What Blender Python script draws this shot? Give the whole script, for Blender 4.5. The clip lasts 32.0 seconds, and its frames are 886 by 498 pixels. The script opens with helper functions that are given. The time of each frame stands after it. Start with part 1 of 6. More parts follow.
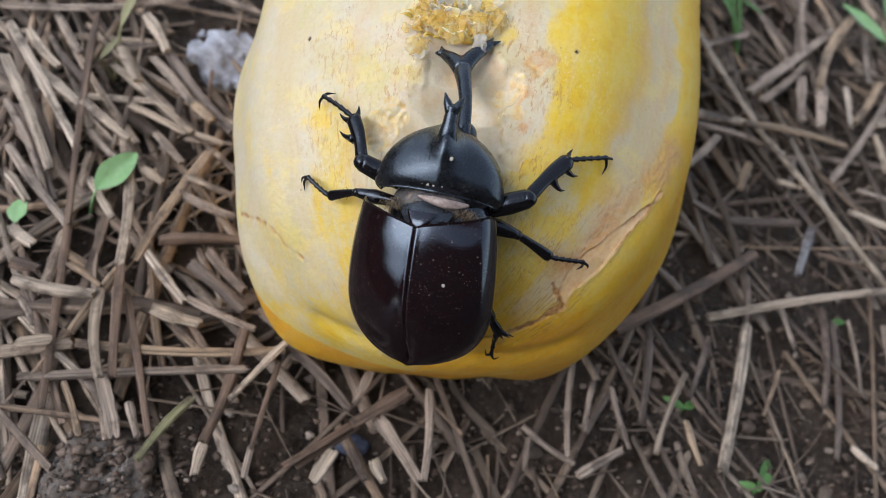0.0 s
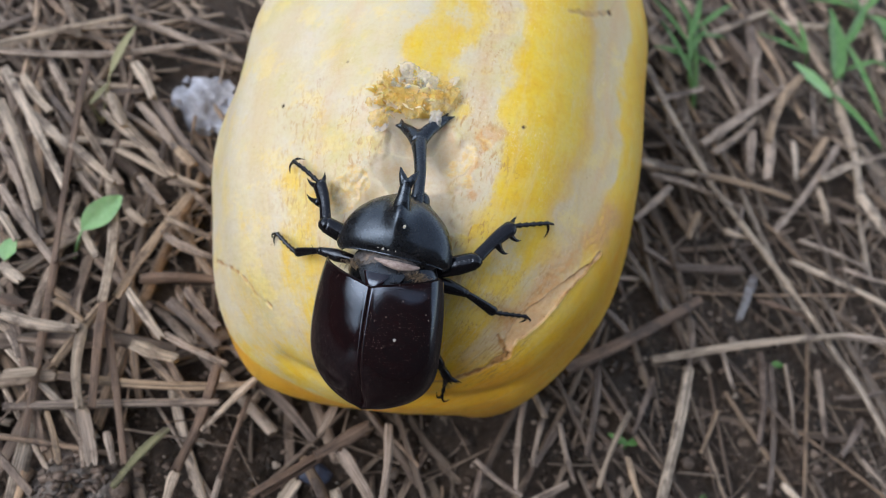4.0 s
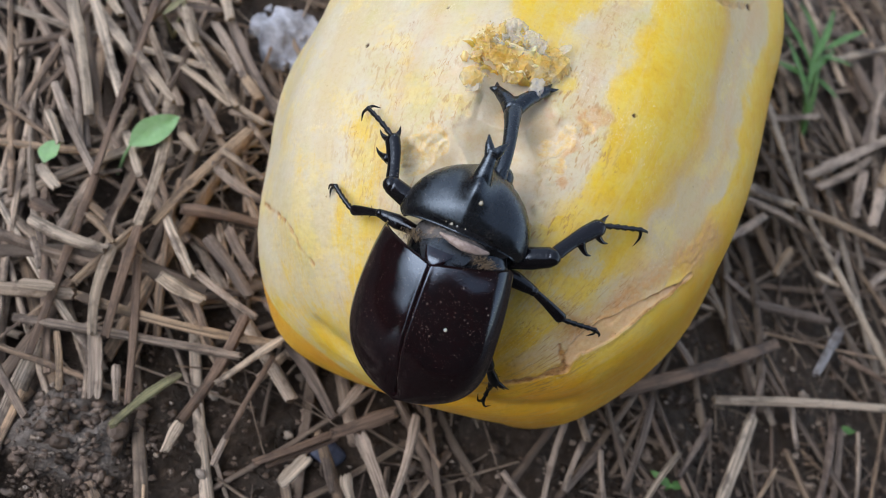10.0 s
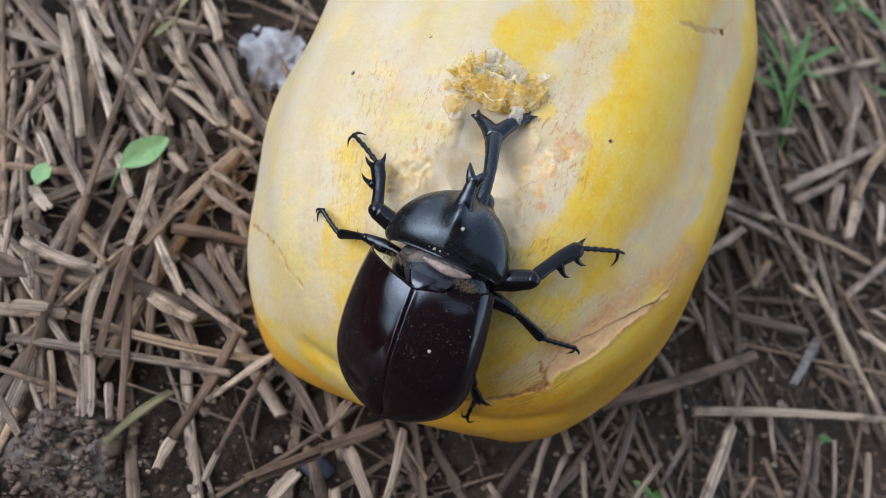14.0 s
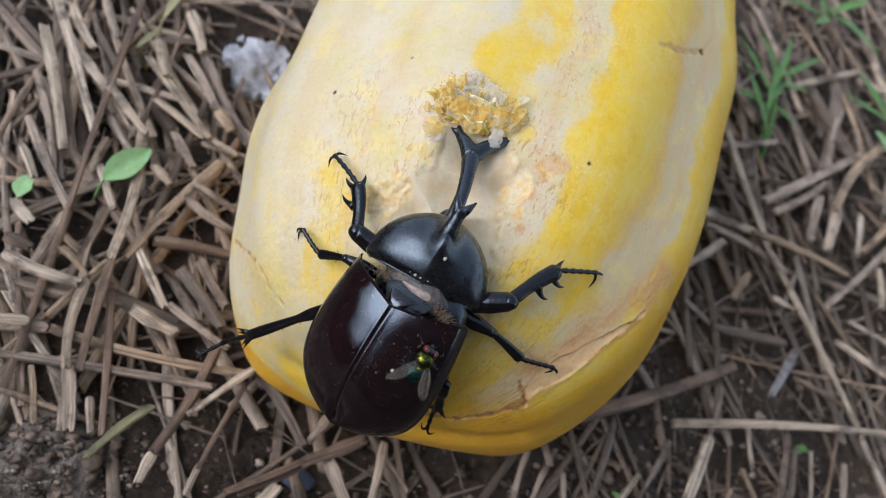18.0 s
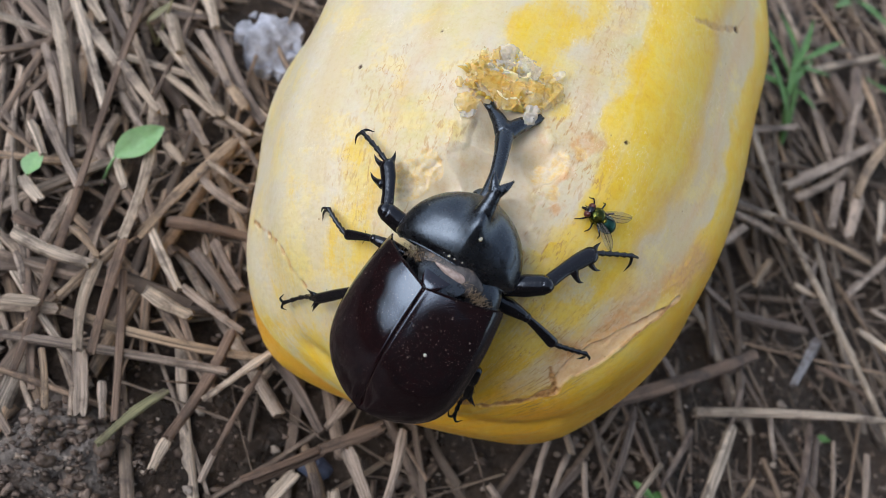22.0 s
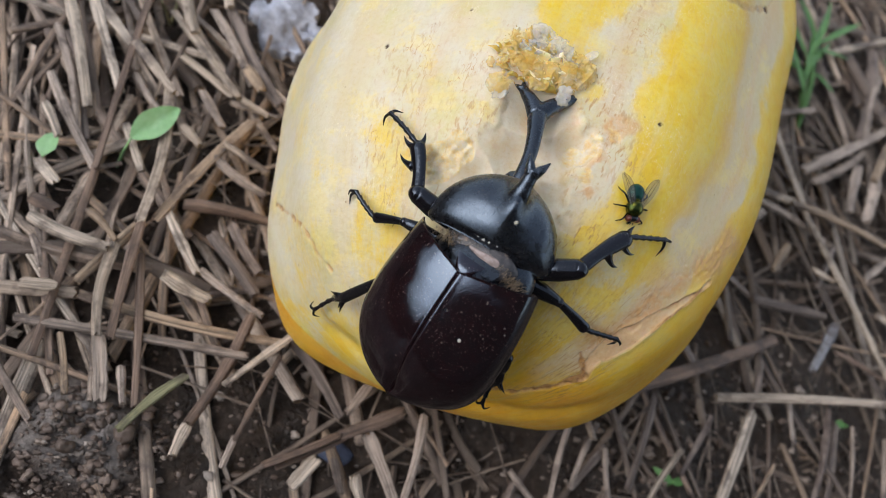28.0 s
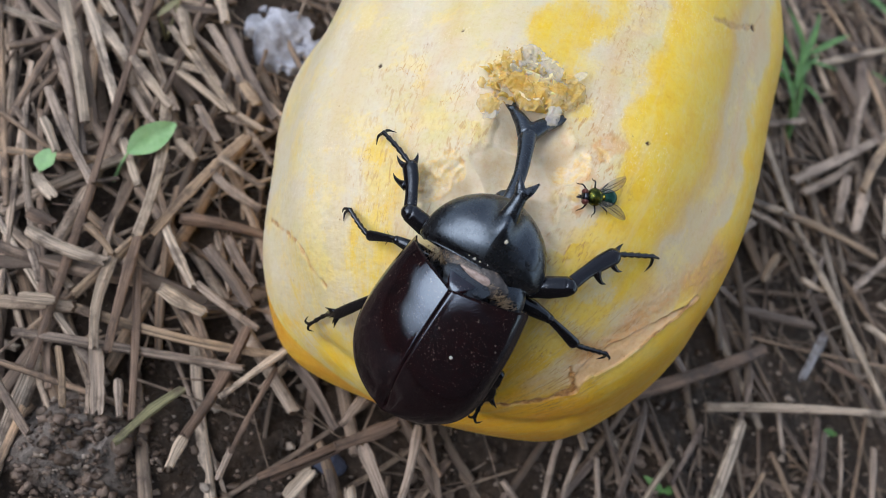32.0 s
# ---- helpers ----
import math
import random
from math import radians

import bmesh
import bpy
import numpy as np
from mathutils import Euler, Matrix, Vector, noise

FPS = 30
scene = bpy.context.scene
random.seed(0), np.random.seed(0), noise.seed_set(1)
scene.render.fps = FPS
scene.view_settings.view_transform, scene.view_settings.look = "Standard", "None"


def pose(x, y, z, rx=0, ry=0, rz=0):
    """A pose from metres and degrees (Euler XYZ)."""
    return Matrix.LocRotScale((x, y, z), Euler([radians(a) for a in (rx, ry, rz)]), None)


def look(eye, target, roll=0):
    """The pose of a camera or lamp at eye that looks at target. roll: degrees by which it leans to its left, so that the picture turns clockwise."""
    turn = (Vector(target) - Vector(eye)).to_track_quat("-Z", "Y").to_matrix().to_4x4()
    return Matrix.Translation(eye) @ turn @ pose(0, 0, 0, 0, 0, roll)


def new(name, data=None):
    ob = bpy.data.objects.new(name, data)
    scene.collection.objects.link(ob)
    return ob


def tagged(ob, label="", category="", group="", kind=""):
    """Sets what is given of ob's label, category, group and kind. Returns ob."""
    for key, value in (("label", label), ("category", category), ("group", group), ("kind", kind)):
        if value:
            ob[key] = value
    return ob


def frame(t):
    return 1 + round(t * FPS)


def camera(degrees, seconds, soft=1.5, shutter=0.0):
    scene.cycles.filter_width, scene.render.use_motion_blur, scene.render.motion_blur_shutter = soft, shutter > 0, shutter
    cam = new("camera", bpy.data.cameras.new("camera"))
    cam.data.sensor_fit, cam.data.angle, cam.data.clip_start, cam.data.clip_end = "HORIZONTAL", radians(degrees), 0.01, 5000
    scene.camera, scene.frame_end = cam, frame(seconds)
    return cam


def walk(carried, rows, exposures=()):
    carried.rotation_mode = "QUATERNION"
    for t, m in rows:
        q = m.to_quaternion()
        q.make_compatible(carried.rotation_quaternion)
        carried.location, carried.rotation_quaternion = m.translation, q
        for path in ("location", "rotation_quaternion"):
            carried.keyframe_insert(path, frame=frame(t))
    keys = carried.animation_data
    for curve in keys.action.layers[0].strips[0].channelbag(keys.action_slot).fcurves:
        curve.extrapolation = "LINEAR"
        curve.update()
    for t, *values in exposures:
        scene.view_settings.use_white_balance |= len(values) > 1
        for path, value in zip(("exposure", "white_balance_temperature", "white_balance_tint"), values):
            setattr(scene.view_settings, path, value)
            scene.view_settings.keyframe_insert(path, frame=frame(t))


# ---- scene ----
cam = camera(55.6, 32.0, soft=0.5)
METRES, EYE, TILT, LEAN, TURN = 0.17, 0.2297, -59.12, -12.91, -7.61
ROWS = [
    (0.0, 0.0, 0.0, 0.0, 0.0, 0.0, -0.0),
    (0.5, 0.0002, 0.0026, 0.0045, -0.04, 0.0, -0.09),
    (1.0, -0.0031, 0.0036, 0.0112, -0.11, 0.05, -0.12),
    (1.5, 0.0036, 0.0129, 0.0168, -0.16, 0.17, -0.23),
    (2.0, 0.0132, -0.0042, 0.0394, -0.24, 0.36, -0.44),
    (2.5, 0.0277, -0.0178, 0.0408, -0.44, 0.51, -0.77),
    (3.0, 0.0373, -0.0483, 0.043, -0.74, 0.7, -1.1),
    (3.5, 0.0382, -0.1114, 0.0594, -0.98, 0.93, -1.26),
    (5.5, 0.0383, -0.1065, 0.0464, -1.15, 1.12, -1.6),
    (6.0, 0.0389, -0.1044, 0.0386, -1.02, 0.99, -2.0),
    (6.5, 0.0081, -0.0809, 0.0392, -0.8, 0.69, -3.45),
    (7.0, -0.0106, -0.0642, 0.047, -0.26, 0.22, -5.97),
    (7.5, 0.0194, -0.0253, 0.0317, 0.49, -0.09, -8.49),
    (8.0, 0.05, 0.0557, 0.0865, 1.23, -0.38, -10.07),
    (8.5, 0.0468, 0.0733, 0.0791, 1.66, -0.49, -11.05),
    (9.0, 0.0392, 0.0696, 0.0572, 1.89, -0.5, -11.56),
    (9.5, 0.0293, 0.0482, 0.0572, 2.01, -0.46, -11.83),
    (10.0, 0.0112, 0.0326, 0.0516, 2.1, -0.49, -11.93),
    (10.5, 0.0055, 0.0368, 0.0422, 2.17, -0.47, -11.93),
    (11.0, 0.0067, 0.0346, 0.0486, 2.14, -0.49, -11.9),
    (11.5, 0.0135, 0.0399, 0.0462, 2.06, -0.46, -11.86),
    (12.0, 0.0218, 0.0423, 0.0449, 1.92, -0.34, -11.85),
    (12.5, 0.0152, 0.0317, 0.0531, 1.75, -0.19, -11.84),
    (13.0, 0.0163, 0.0017, 0.0749, 1.63, -0.1, -11.8),
    (13.5, 0.0093, -0.0092, 0.0793, 1.5, -0.07, -11.73),
    (14.0, 0.0146, -0.0022, 0.0747, 1.36, -0.02, -11.58),
    (14.5, 0.024, -0.0001, 0.0832, 1.23, -0.04, -11.42),
    (16.5, 0.0232, -0.0072, 0.1007, 0.8, -0.15, -11.63),
    (17.0, 0.0188, -0.0222, 0.1093, 0.74, -0.24, -11.78),
    (17.5, 0.0191, -0.0185, 0.1102, 0.63, -0.18, -11.83),
    (18.0, 0.0181, -0.0113, 0.1078, 0.5, -0.13, -11.88),
    (18.5, 0.0088, 0.0039, 0.1101, 0.43, -0.22, -11.96),
    (19.0, 0.0033, 0.0133, 0.1085, 0.37, -0.36, -12.07),
    (19.5, 0.004, 0.0044, 0.106, 0.45, -0.51, -12.14),
    (20.0, -0.0139, -0.0065, 0.1115, 0.41, -0.62, -12.23),
    (20.5, -0.0125, 0.0009, 0.1084, 0.3, -0.64, -12.29),
    (21.0, -0.0235, 0.0048, 0.114, 0.22, -0.64, -12.3),
    (21.5, -0.0344, 0.0147, 0.1071, 0.16, -0.77, -12.3),
    (22.0, -0.0231, 0.028, 0.0905, 0.19, -0.91, -12.32),
    (22.5, -0.0273, 0.0233, 0.0996, 0.3, -1.14, -12.36),
    (23.0, -0.0347, 0.0184, 0.0972, 0.4, -1.34, -12.43),
    (23.5, -0.0415, 0.0253, 0.0918, 0.39, -1.49, -12.5),
    (24.0, -0.0406, 0.0298, 0.101, 0.39, -1.61, -12.47),
    (24.5, -0.0445, 0.0393, 0.091, 0.36, -1.7, -12.45),
    (25.0, -0.0597, 0.0439, 0.0869, 0.31, -1.78, -12.47),
    (25.5, -0.0547, 0.0447, 0.0851, 0.29, -1.82, -12.47),
    (27.5, -0.0596, 0.037, 0.0894, 0.11, -1.96, -12.43),
    (28.0, -0.0618, 0.0458, 0.0808, -0.0, -1.94, -12.43),
    (28.5, -0.0581, 0.041, 0.0856, -0.07, -1.96, -12.44),
    (29.0, -0.0593, 0.0326, 0.0963, -0.12, -1.89, -12.46),
    (29.5, -0.0634, 0.0204, 0.1071, -0.16, -1.86, -12.49),
    (30.0, -0.0571, 0.0135, 0.104, -0.18, -1.8, -12.46),
    (30.5, -0.0538, 0.0224, 0.0896, -0.22, -1.8, -12.45),
    (31.0, -0.0553, 0.0316, 0.0876, -0.21, -1.84, -12.43),
    (31.5, -0.065, 0.0354, 0.0877, -0.24, -1.8, -12.39),
    (32.0, -0.0616, 0.0272, 0.0999, -0.3, -1.71, -12.35),
]
walk(cam, [(t, pose(0, 0, EYE, TILT, LEAN, TURN) @ pose(METRES * x, METRES * y, METRES * z, 90 + pitch, roll, yaw)) for t, x, y, z, yaw, pitch, roll in ROWS], [(0.0, 0.70), (32.0, 0.70)])
cam.data.dof.use_dof = True
cam.data.dof.focus_distance, cam.data.dof.aperture_fstop = 0.174, 17.0

# ---- world and light ----
world = bpy.data.worlds.new("overcast_sky")
scene.world = world
world.use_nodes = True
wn = world.node_tree.nodes
sky = wn.new("ShaderNodeTexSky")
sky.sky_type, sky.sun_disc = "NISHITA", False
sky.sun_elevation, sky.sun_rotation = radians(42), radians(259)
sky.air_density, sky.dust_density, sky.ozone_density = 1.0, 1.5, 1.0
cloud = wn.new("ShaderNodeHueSaturation")
cloud.inputs["Saturation"].default_value = 0.5
world.node_tree.links.new(sky.outputs[0], cloud.inputs["Color"])
world.node_tree.links.new(cloud.outputs[0], wn["Background"].inputs[0])
wn["Background"].inputs[1].default_value = 0.15
sun_data = bpy.data.lights.new("sun", "SUN")
sun_data.energy, sun_data.angle, sun_data.color = 0.90, radians(44), (0.985, 0.95, 1.0)
sun = new("sun", sun_data)
sun.matrix_basis = look((-0.730, -0.140, 0.669), (0, 0, 0))


# ---- small tools ----
def hash3(i, j, k, seed):
    n = (i * 73856093) ^ (j * 19349663) ^ (k * 83492791) ^ (seed * 2654435761)
    n = (n ^ (n >> 13)) * 1274126177 & 0x7FFFFFFF
    n = (n ^ (n >> 11)) * 668265263 & 0x7FFFFFFF
    return (n ^ (n >> 15) & 0xFFFFFF) % 1048576 / 1048576.0


def vnoise(p, size, seed=1):
    """Smooth noise from 0 to 1 at the places p (n x 3, metres), with lumps of that size."""
    q = np.asarray(p, float) / size
    c = np.floor(q).astype(np.int64)
    f = q - c
    f = f * f * (3 - 2 * f)
    out = 0
    for a in (0, 1):
        for b in (0, 1):
            for d in (0, 1):
                w = (f[:, 0] if a else 1 - f[:, 0]) * (f[:, 1] if b else 1 - f[:, 1]) * (f[:, 2] if d else 1 - f[:, 2])
                out = out + w * hash3(c[:, 0] + a, c[:, 1] + b, c[:, 2] + d, seed)
    return out


def step(x, lo, hi):
    t = np.clip((np.asarray(x, float) - lo) / (hi - lo), 0, 1)
    return t * t * (3 - 2 * t)


def grid_faces(rows, cols, wrap=False):
    n = cols if wrap else cols - 1
    i, j = np.meshgrid(np.arange(rows - 1), np.arange(n), indexing="ij")
    a, b = i * cols + j, i * cols + (j + 1) % cols
    return np.stack([a, b, b + cols, a + cols], -1).reshape(-1, 4)


def mesh_of(name, verts, faces, smooth=True):
    me = bpy.data.meshes.new(name)
    me.from_pydata(np.asarray(verts, float).tolist(), [], [list(map(int, f)) for f in faces])
    me.update()
    if smooth:
        me.polygons.foreach_set("use_smooth", [True] * len(me.polygons))
    return me


class Shape:
    """Collects several surfaces into one mesh, in millimetres."""

    def __init__(self):
        self.v, self.f, self.n, self.own = [], [], 0, []

    def add(self, verts, faces):
        self.v.append(np.asarray(verts, float))
        self.f += [[int(i) + self.n for i in f] for f in faces]
        self.n += len(verts)
        return self

    def tube(self, pts, radii, sides=10, flat=1.0, detail=4, up=(0, 0, 1)):
        """A rounded tube through pts; flat: its height against its width."""
        pts, radii = np.asarray(pts, float), np.asarray(radii, float)
        if detail > 1 and len(pts) > 2:
            ext = np.vstack([2 * pts[0] - pts[1], pts, 2 * pts[-1] - pts[-2]])
            path, rad = [], []
            for i in range(len(pts) - 1):
                p0, p1, p2, p3 = ext[i:i + 4]
                for s in np.arange(detail) / detail:
                    path.append(0.5 * (2 * p1 + (p2 - p0) * s + (2 * p0 - 5 * p1 + 4 * p2 - p3) * s**2 + (3 * p1 - p0 - 3 * p2 + p3) * s**3))
                    rad.append(radii[i] * (1 - s) + radii[i + 1] * s)
            pts, radii = np.array(path + [pts[-1]]), np.array(rad + [radii[-1]])
        d = np.gradient(pts, axis=0)
        d /= np.linalg.norm(d, axis=1)[:, None] + 1e-12
        first, last = pts[0] - d[0] * radii[0] * 0.5, pts[-1] + d[-1] * radii[-1] * 0.5
        ref = np.array(up, float)
        verts = []
        for p, t, r in zip(pts, d, radii):
            x = np.cross(t, ref)
            if np.linalg.norm(x) < 0.1:
                x = np.cross(t, (1, 0.2, 0))
            x /= np.linalg.norm(x)
            y = np.cross(x, t)
            a = np.arange(sides) * 2 * math.pi / sides
            verts.append(p + r * (np.cos(a)[:, None] * x + flat * np.sin(a)[:, None] * y))
        n = len(pts)
        faces = grid_faces(n, sides, True).tolist()
        verts = np.vstack(verts + [first[None], last[None]])
        faces += [[(j + 1) % sides, j, n * sides] for j in range(sides)]
        faces += [[(n - 1) * sides + j, (n - 1) * sides + (j + 1) % sides, n * sides + 1] for j in range(sides)]
        return self.add(verts, faces)

    def ball(self, centre, radii, seg=16, rings=10, turn=None, rough=0.0, seed=3):
        a = np.arange(seg) * 2 * math.pi / seg
        b = np.linspace(0.04, math.pi - 0.04, rings)
        p = np.stack([np.outer(np.sin(b), np.cos(a)), np.outer(np.sin(b), np.sin(a)), np.outer(np.cos(b), np.ones(seg))], -1).reshape(-1, 3)
        p = np.vstack([p, [[0, 0, 1]], [[0, 0, -1]]])
        if rough:
            p = p * (1 + rough * (vnoise(p + seed * 7.3, 0.7, seed) - 0.5) * 2)[:, None]
        p = p * np.asarray(radii, float)
        if turn is not None:
            p = p @ np.array(turn.to_3x3()).T
        faces = grid_faces(rings, seg, True)[:, ::-1].tolist()
        n = rings * seg
        faces += [[j, (j + 1) % seg, n] for j in range(seg)]
        faces += [[n - seg + (j + 1) % seg, n - seg + j, n + 1] for j in range(seg)]
        return self.add(p + np.asarray(centre, float), faces)

    def mesh(self, name, scale=0.001, smooth=True):
        me = mesh_of(name, np.vstack(self.v) * scale, self.f, smooth)
        if self.own:
            me.attributes.new("fibre", "FLOAT_VECTOR", "POINT").data.foreach_set("vector", np.vstack(self.own).astype(np.float32).ravel())
        return me


def part(name, mesh, material, parent, label=""):
    ob = new(name, mesh)
    if not mesh.materials:
        mesh.materials.append(material)
    ob.parent = parent
    return tagged(ob, label)


def thing(name, mesh, material, label, category, group="", kind=""):
    ob = new(name, mesh)
    if mesh is not None and not mesh.materials:
        mesh.materials.append(material)
    return tagged(ob, label, category, group, kind)


# ---- materials ----
class Nodes:
    def __init__(self, name):
        self.m = bpy.data.materials.new(name)
        self.m.use_nodes = True
        self.t = self.m.node_tree
        self.p = self.t.nodes["Principled BSDF"]

    def node(self, kind, **values):
        n = self.t.nodes.new(kind)
        for key, value in values.items():
            n.inputs[key].default_value = value
        return n

    def link(self, a, b):
        self.t.links.new(a, b)

    def noise(self, scale, detail=4, rough=0.6, stretch=None, coords="Object"):
        n = self.node("ShaderNodeTexNoise", Scale=scale, Detail=detail, Roughness=rough)
        c = self.node("ShaderNodeTexCoord")
        if stretch:
            m = self.node("ShaderNodeMapping", Scale=stretch)
            self.link(c.outputs[coords], m.inputs["Vector"])
            self.link(m.outputs[0], n.inputs["Vector"])
        else:
            self.link(c.outputs[coords], n.inputs["Vector"])
        return n.outputs["Fac"]

    def ramp(self, fac, stops):
        r = self.node("ShaderNodeValToRGB")
        e = r.color_ramp.elements
        while len(e) < len(stops):
            e.new(0.5)
        for el, (at, colour) in zip(e, stops):
            el.position, el.color = at, (*colour, 1) if len(colour) == 3 else colour
        self.link(fac, r.inputs[0])
        return r.outputs[0]

    def mix(self, fac, a, b, blend="MIX"):
        n = self.t.nodes.new("ShaderNodeMix")
        n.data_type, n.blend_type = "RGBA", blend
        for value, socket in ((fac, n.inputs[0]), (a, n.inputs[6]), (b, n.inputs[7])):
            if isinstance(value, bpy.types.NodeSocket):
                self.link(value, socket)
            elif isinstance(value, tuple):
                socket.default_value = (*value, 1)
            else:
                socket.default_value = value
        return n.outputs[2]

    def maths(self, op, a, b=0.5, clamp=False):
        n = self.t.nodes.new("ShaderNodeMath")
        n.operation, n.use_clamp = op, clamp
        for value, socket in ((a, n.inputs[0]), (b, n.inputs[1])):
            if isinstance(value, bpy.types.NodeSocket):
                self.link(value, socket)
            else:
                socket.default_value = value
        return n.outputs[0]

    def attr(self, name):
        n = self.t.nodes.new("ShaderNodeAttribute")
        n.attribute_name = name
        return n.outputs["Fac"]

    def fibre(self, scale, detail=5):
        return self.streaks("fibre", scale, detail)

    def streaks(self, coords, scale, detail=5):
        """Streaks by the surface's own coordinates: across it and along it."""
        a = self.t.nodes.new("ShaderNodeAttribute")
        a.attribute_name = coords
        m = self.node("ShaderNodeMapping", Scale=scale)
        n = self.node("ShaderNodeTexNoise", Scale=1.0, Detail=detail, Roughness=0.7)
        self.link(a.outputs["Vector"], m.inputs["Vector"])
        self.link(m.outputs[0], n.inputs["Vector"])
        return n.outputs["Fac"]

    def set(self, **values):
        for key, value in values.items():
            s = self.p.inputs[key.replace("_", " ")]
            if isinstance(value, bpy.types.NodeSocket):
                self.link(value, s)
            elif isinstance(value, tuple) and len(value) == 3 and s.type == "RGBA":
                s.default_value = (*value, 1)
            else:
                s.default_value = value
        return self

    def bump(self, height, distance, strength=1.0):
        b = self.node("ShaderNodeBump", Strength=strength, Distance=distance)
        self.link(height, b.inputs["Height"])
        self.link(b.outputs[0], self.p.inputs["Normal"])
        return self


def plain(name, stops, scale=300, rough=0.5, bump=0.0, stretch=None, **more):
    n = Nodes(name)
    f = n.noise(scale, 5, 0.65, stretch)
    n.set(Base_Color=n.ramp(f, stops), Roughness=rough, **more)
    if bump:
        n.bump(n.noise(scale * 3, 4, 0.6, stretch), bump)
    return n.m


def make_melon_skin():
    n = Nodes("melon_skin")
    broad, fine = n.noise(70, 5, 0.6), n.noise(520, 6, 0.7)
    grain = n.noise(1800, 4, 0.7)
    pale = n.ramp(broad, [(0.3, (0.61, 0.55, 0.27)), (0.45, (0.65, 0.59, 0.40)), (0.6, (0.66, 0.615, 0.49)), (0.75, (0.61, 0.555, 0.31))])
    gold = n.ramp(n.noise(140, 6, 0.7), [(0.3, (0.74, 0.47, 0.025)), (0.5, (0.78, 0.56, 0.045)), (0.68, (0.75, 0.60, 0.14))])
    edge = n.maths("ADD", n.attr("yellow"), n.maths("MULTIPLY", n.maths("SUBTRACT", n.mix(0.5, n.noise(230, 8, 0.8), n.streaks("skin", (260, 55, 1.0), 8)), 0.5), 1.5))
    colour = n.mix(n.ramp(edge, [(0.26, (0, 0, 0)), (0.44, (0.42, 0.42, 0.42)), (0.50, (0.75, 0.75, 0.75)), (0.74, (1, 1, 1))]), pale, gold)
    colour = n.mix(n.maths("MULTIPLY", n.attr("grey"), n.ramp(n.streaks("skin", (180, 18, 1.0), 5), [(0.35, (0.45, 0.45, 0.45)), (0.6, (0.9, 0.9, 0.9))])), colour, (0.61, 0.50, 0.29))
    colour = n.mix(n.ramp(n.noise(95, 5, 0.7), [(0.52, (0, 0, 0)), (0.62, (0.42, 0.42, 0.42))]), colour, (0.80, 0.66, 0.20))
    colour = n.mix(n.maths("MULTIPLY", n.attr("ripe"), n.ramp(n.streaks("skin", (200, 14, 1.0), 5), [(0.32, (0.65, 0.65, 0.65)), (0.55, (1, 1, 1))])), colour, n.ramp(broad, [(0.35, (0.85, 0.40, 0.016)), (0.65, (0.89, 0.50, 0.035))]))
    line = n.streaks("skin", (330, 34, 1.0))
    colour = n.mix(n.ramp(line, [(0.52, (0, 0, 0)), (0.72, (0.35, 0.35, 0.35))]), colour, (0.70, 0.63, 0.42))
    colour = n.mix(n.ramp(n.streaks("skin", (120, 16, 1.0)), [(0.30, (0.25, 0.25, 0.25)), (0.48, (0, 0, 0))]), colour, (0.66, 0.53, 0.20))
    grains = n.ramp(n.noise(900, 5, 0.75), [(0.35, (0.45, 0.45, 0.45)), (0.58, (1, 1, 1))])
    colour = n.mix(n.maths("MULTIPLY", n.attr("tan"), grains), colour, (0.63, 0.36, 0.15))
    scratch = n.maths("MULTIPLY", n.attr("stain"), n.ramp(n.streaks("skin", (900, 260, 1.0), 2), [(0.56, (0, 0, 0)), (0.64, (1, 1, 1))]))
    colour = n.mix(n.maths("MULTIPLY", scratch, 0.7), colour, (0.46, 0.25, 0.09))
    loops = n.ramp(n.streaks("skin", (620, 190, 1.0), 2), [(0.482, (0, 0, 0)), (0.5, (1, 1, 1)), (0.518, (0, 0, 0))])
    loops = n.maths("MULTIPLY", loops, n.ramp(n.noise(130, 3, 0.6), [(0.54, (0, 0, 0)), (0.62, (1, 1, 1))]))
    colour = n.mix(n.maths("MULTIPLY", n.maths("MULTIPLY", loops, n.maths("MULTIPLY", n.attr("stain"), 2.2, True)), 0.9), colour, (0.48, 0.26, 0.09))
    nick = n.ramp(n.streaks("skin", (1500, 420, 1.0), 3), [(0.66, (0, 0, 0)), (0.70, (0.8, 0.8, 0.8))])
    nick = n.maths("MULTIPLY", nick, n.ramp(n.noise(75, 4, 0.6), [(0.46, (0, 0, 0)), (0.58, (1, 1, 1))]))
    colour = n.mix(nick, colour, (0.52, 0.34, 0.15))
    hair = n.ramp(n.streaks("skin", (800, 300, 1.0), 2), [(0.490, (0, 0, 0)), (0.5, (0.6, 0.6, 0.6)), (0.510, (0, 0, 0))])
    hair = n.maths("MULTIPLY", hair, n.ramp(n.noise(60, 4, 0.6), [(0.52, (0, 0, 0)), (0.62, (1, 1, 1))]))
    colour = n.mix(hair, colour, (0.86, 0.80, 0.60))
    stain = n.maths("MULTIPLY", n.attr("stain"), n.ramp(fine, [(0.50, (0, 0, 0)), (0.72, (1, 1, 1))]))
    colour = n.mix(n.maths("MULTIPLY", stain, 0.4), colour, (0.52, 0.24, 0.06))
    flesh = n.ramp(n.noise(160, 5, 0.6), [(0.30, (0.66, 0.44, 0.28)), (0.42, (0.68, 0.56, 0.36)), (0.58, (0.70, 0.63, 0.48)), (0.75, (0.62, 0.50, 0.28))])
    colour = n.mix(n.attr("flesh"), colour, flesh)
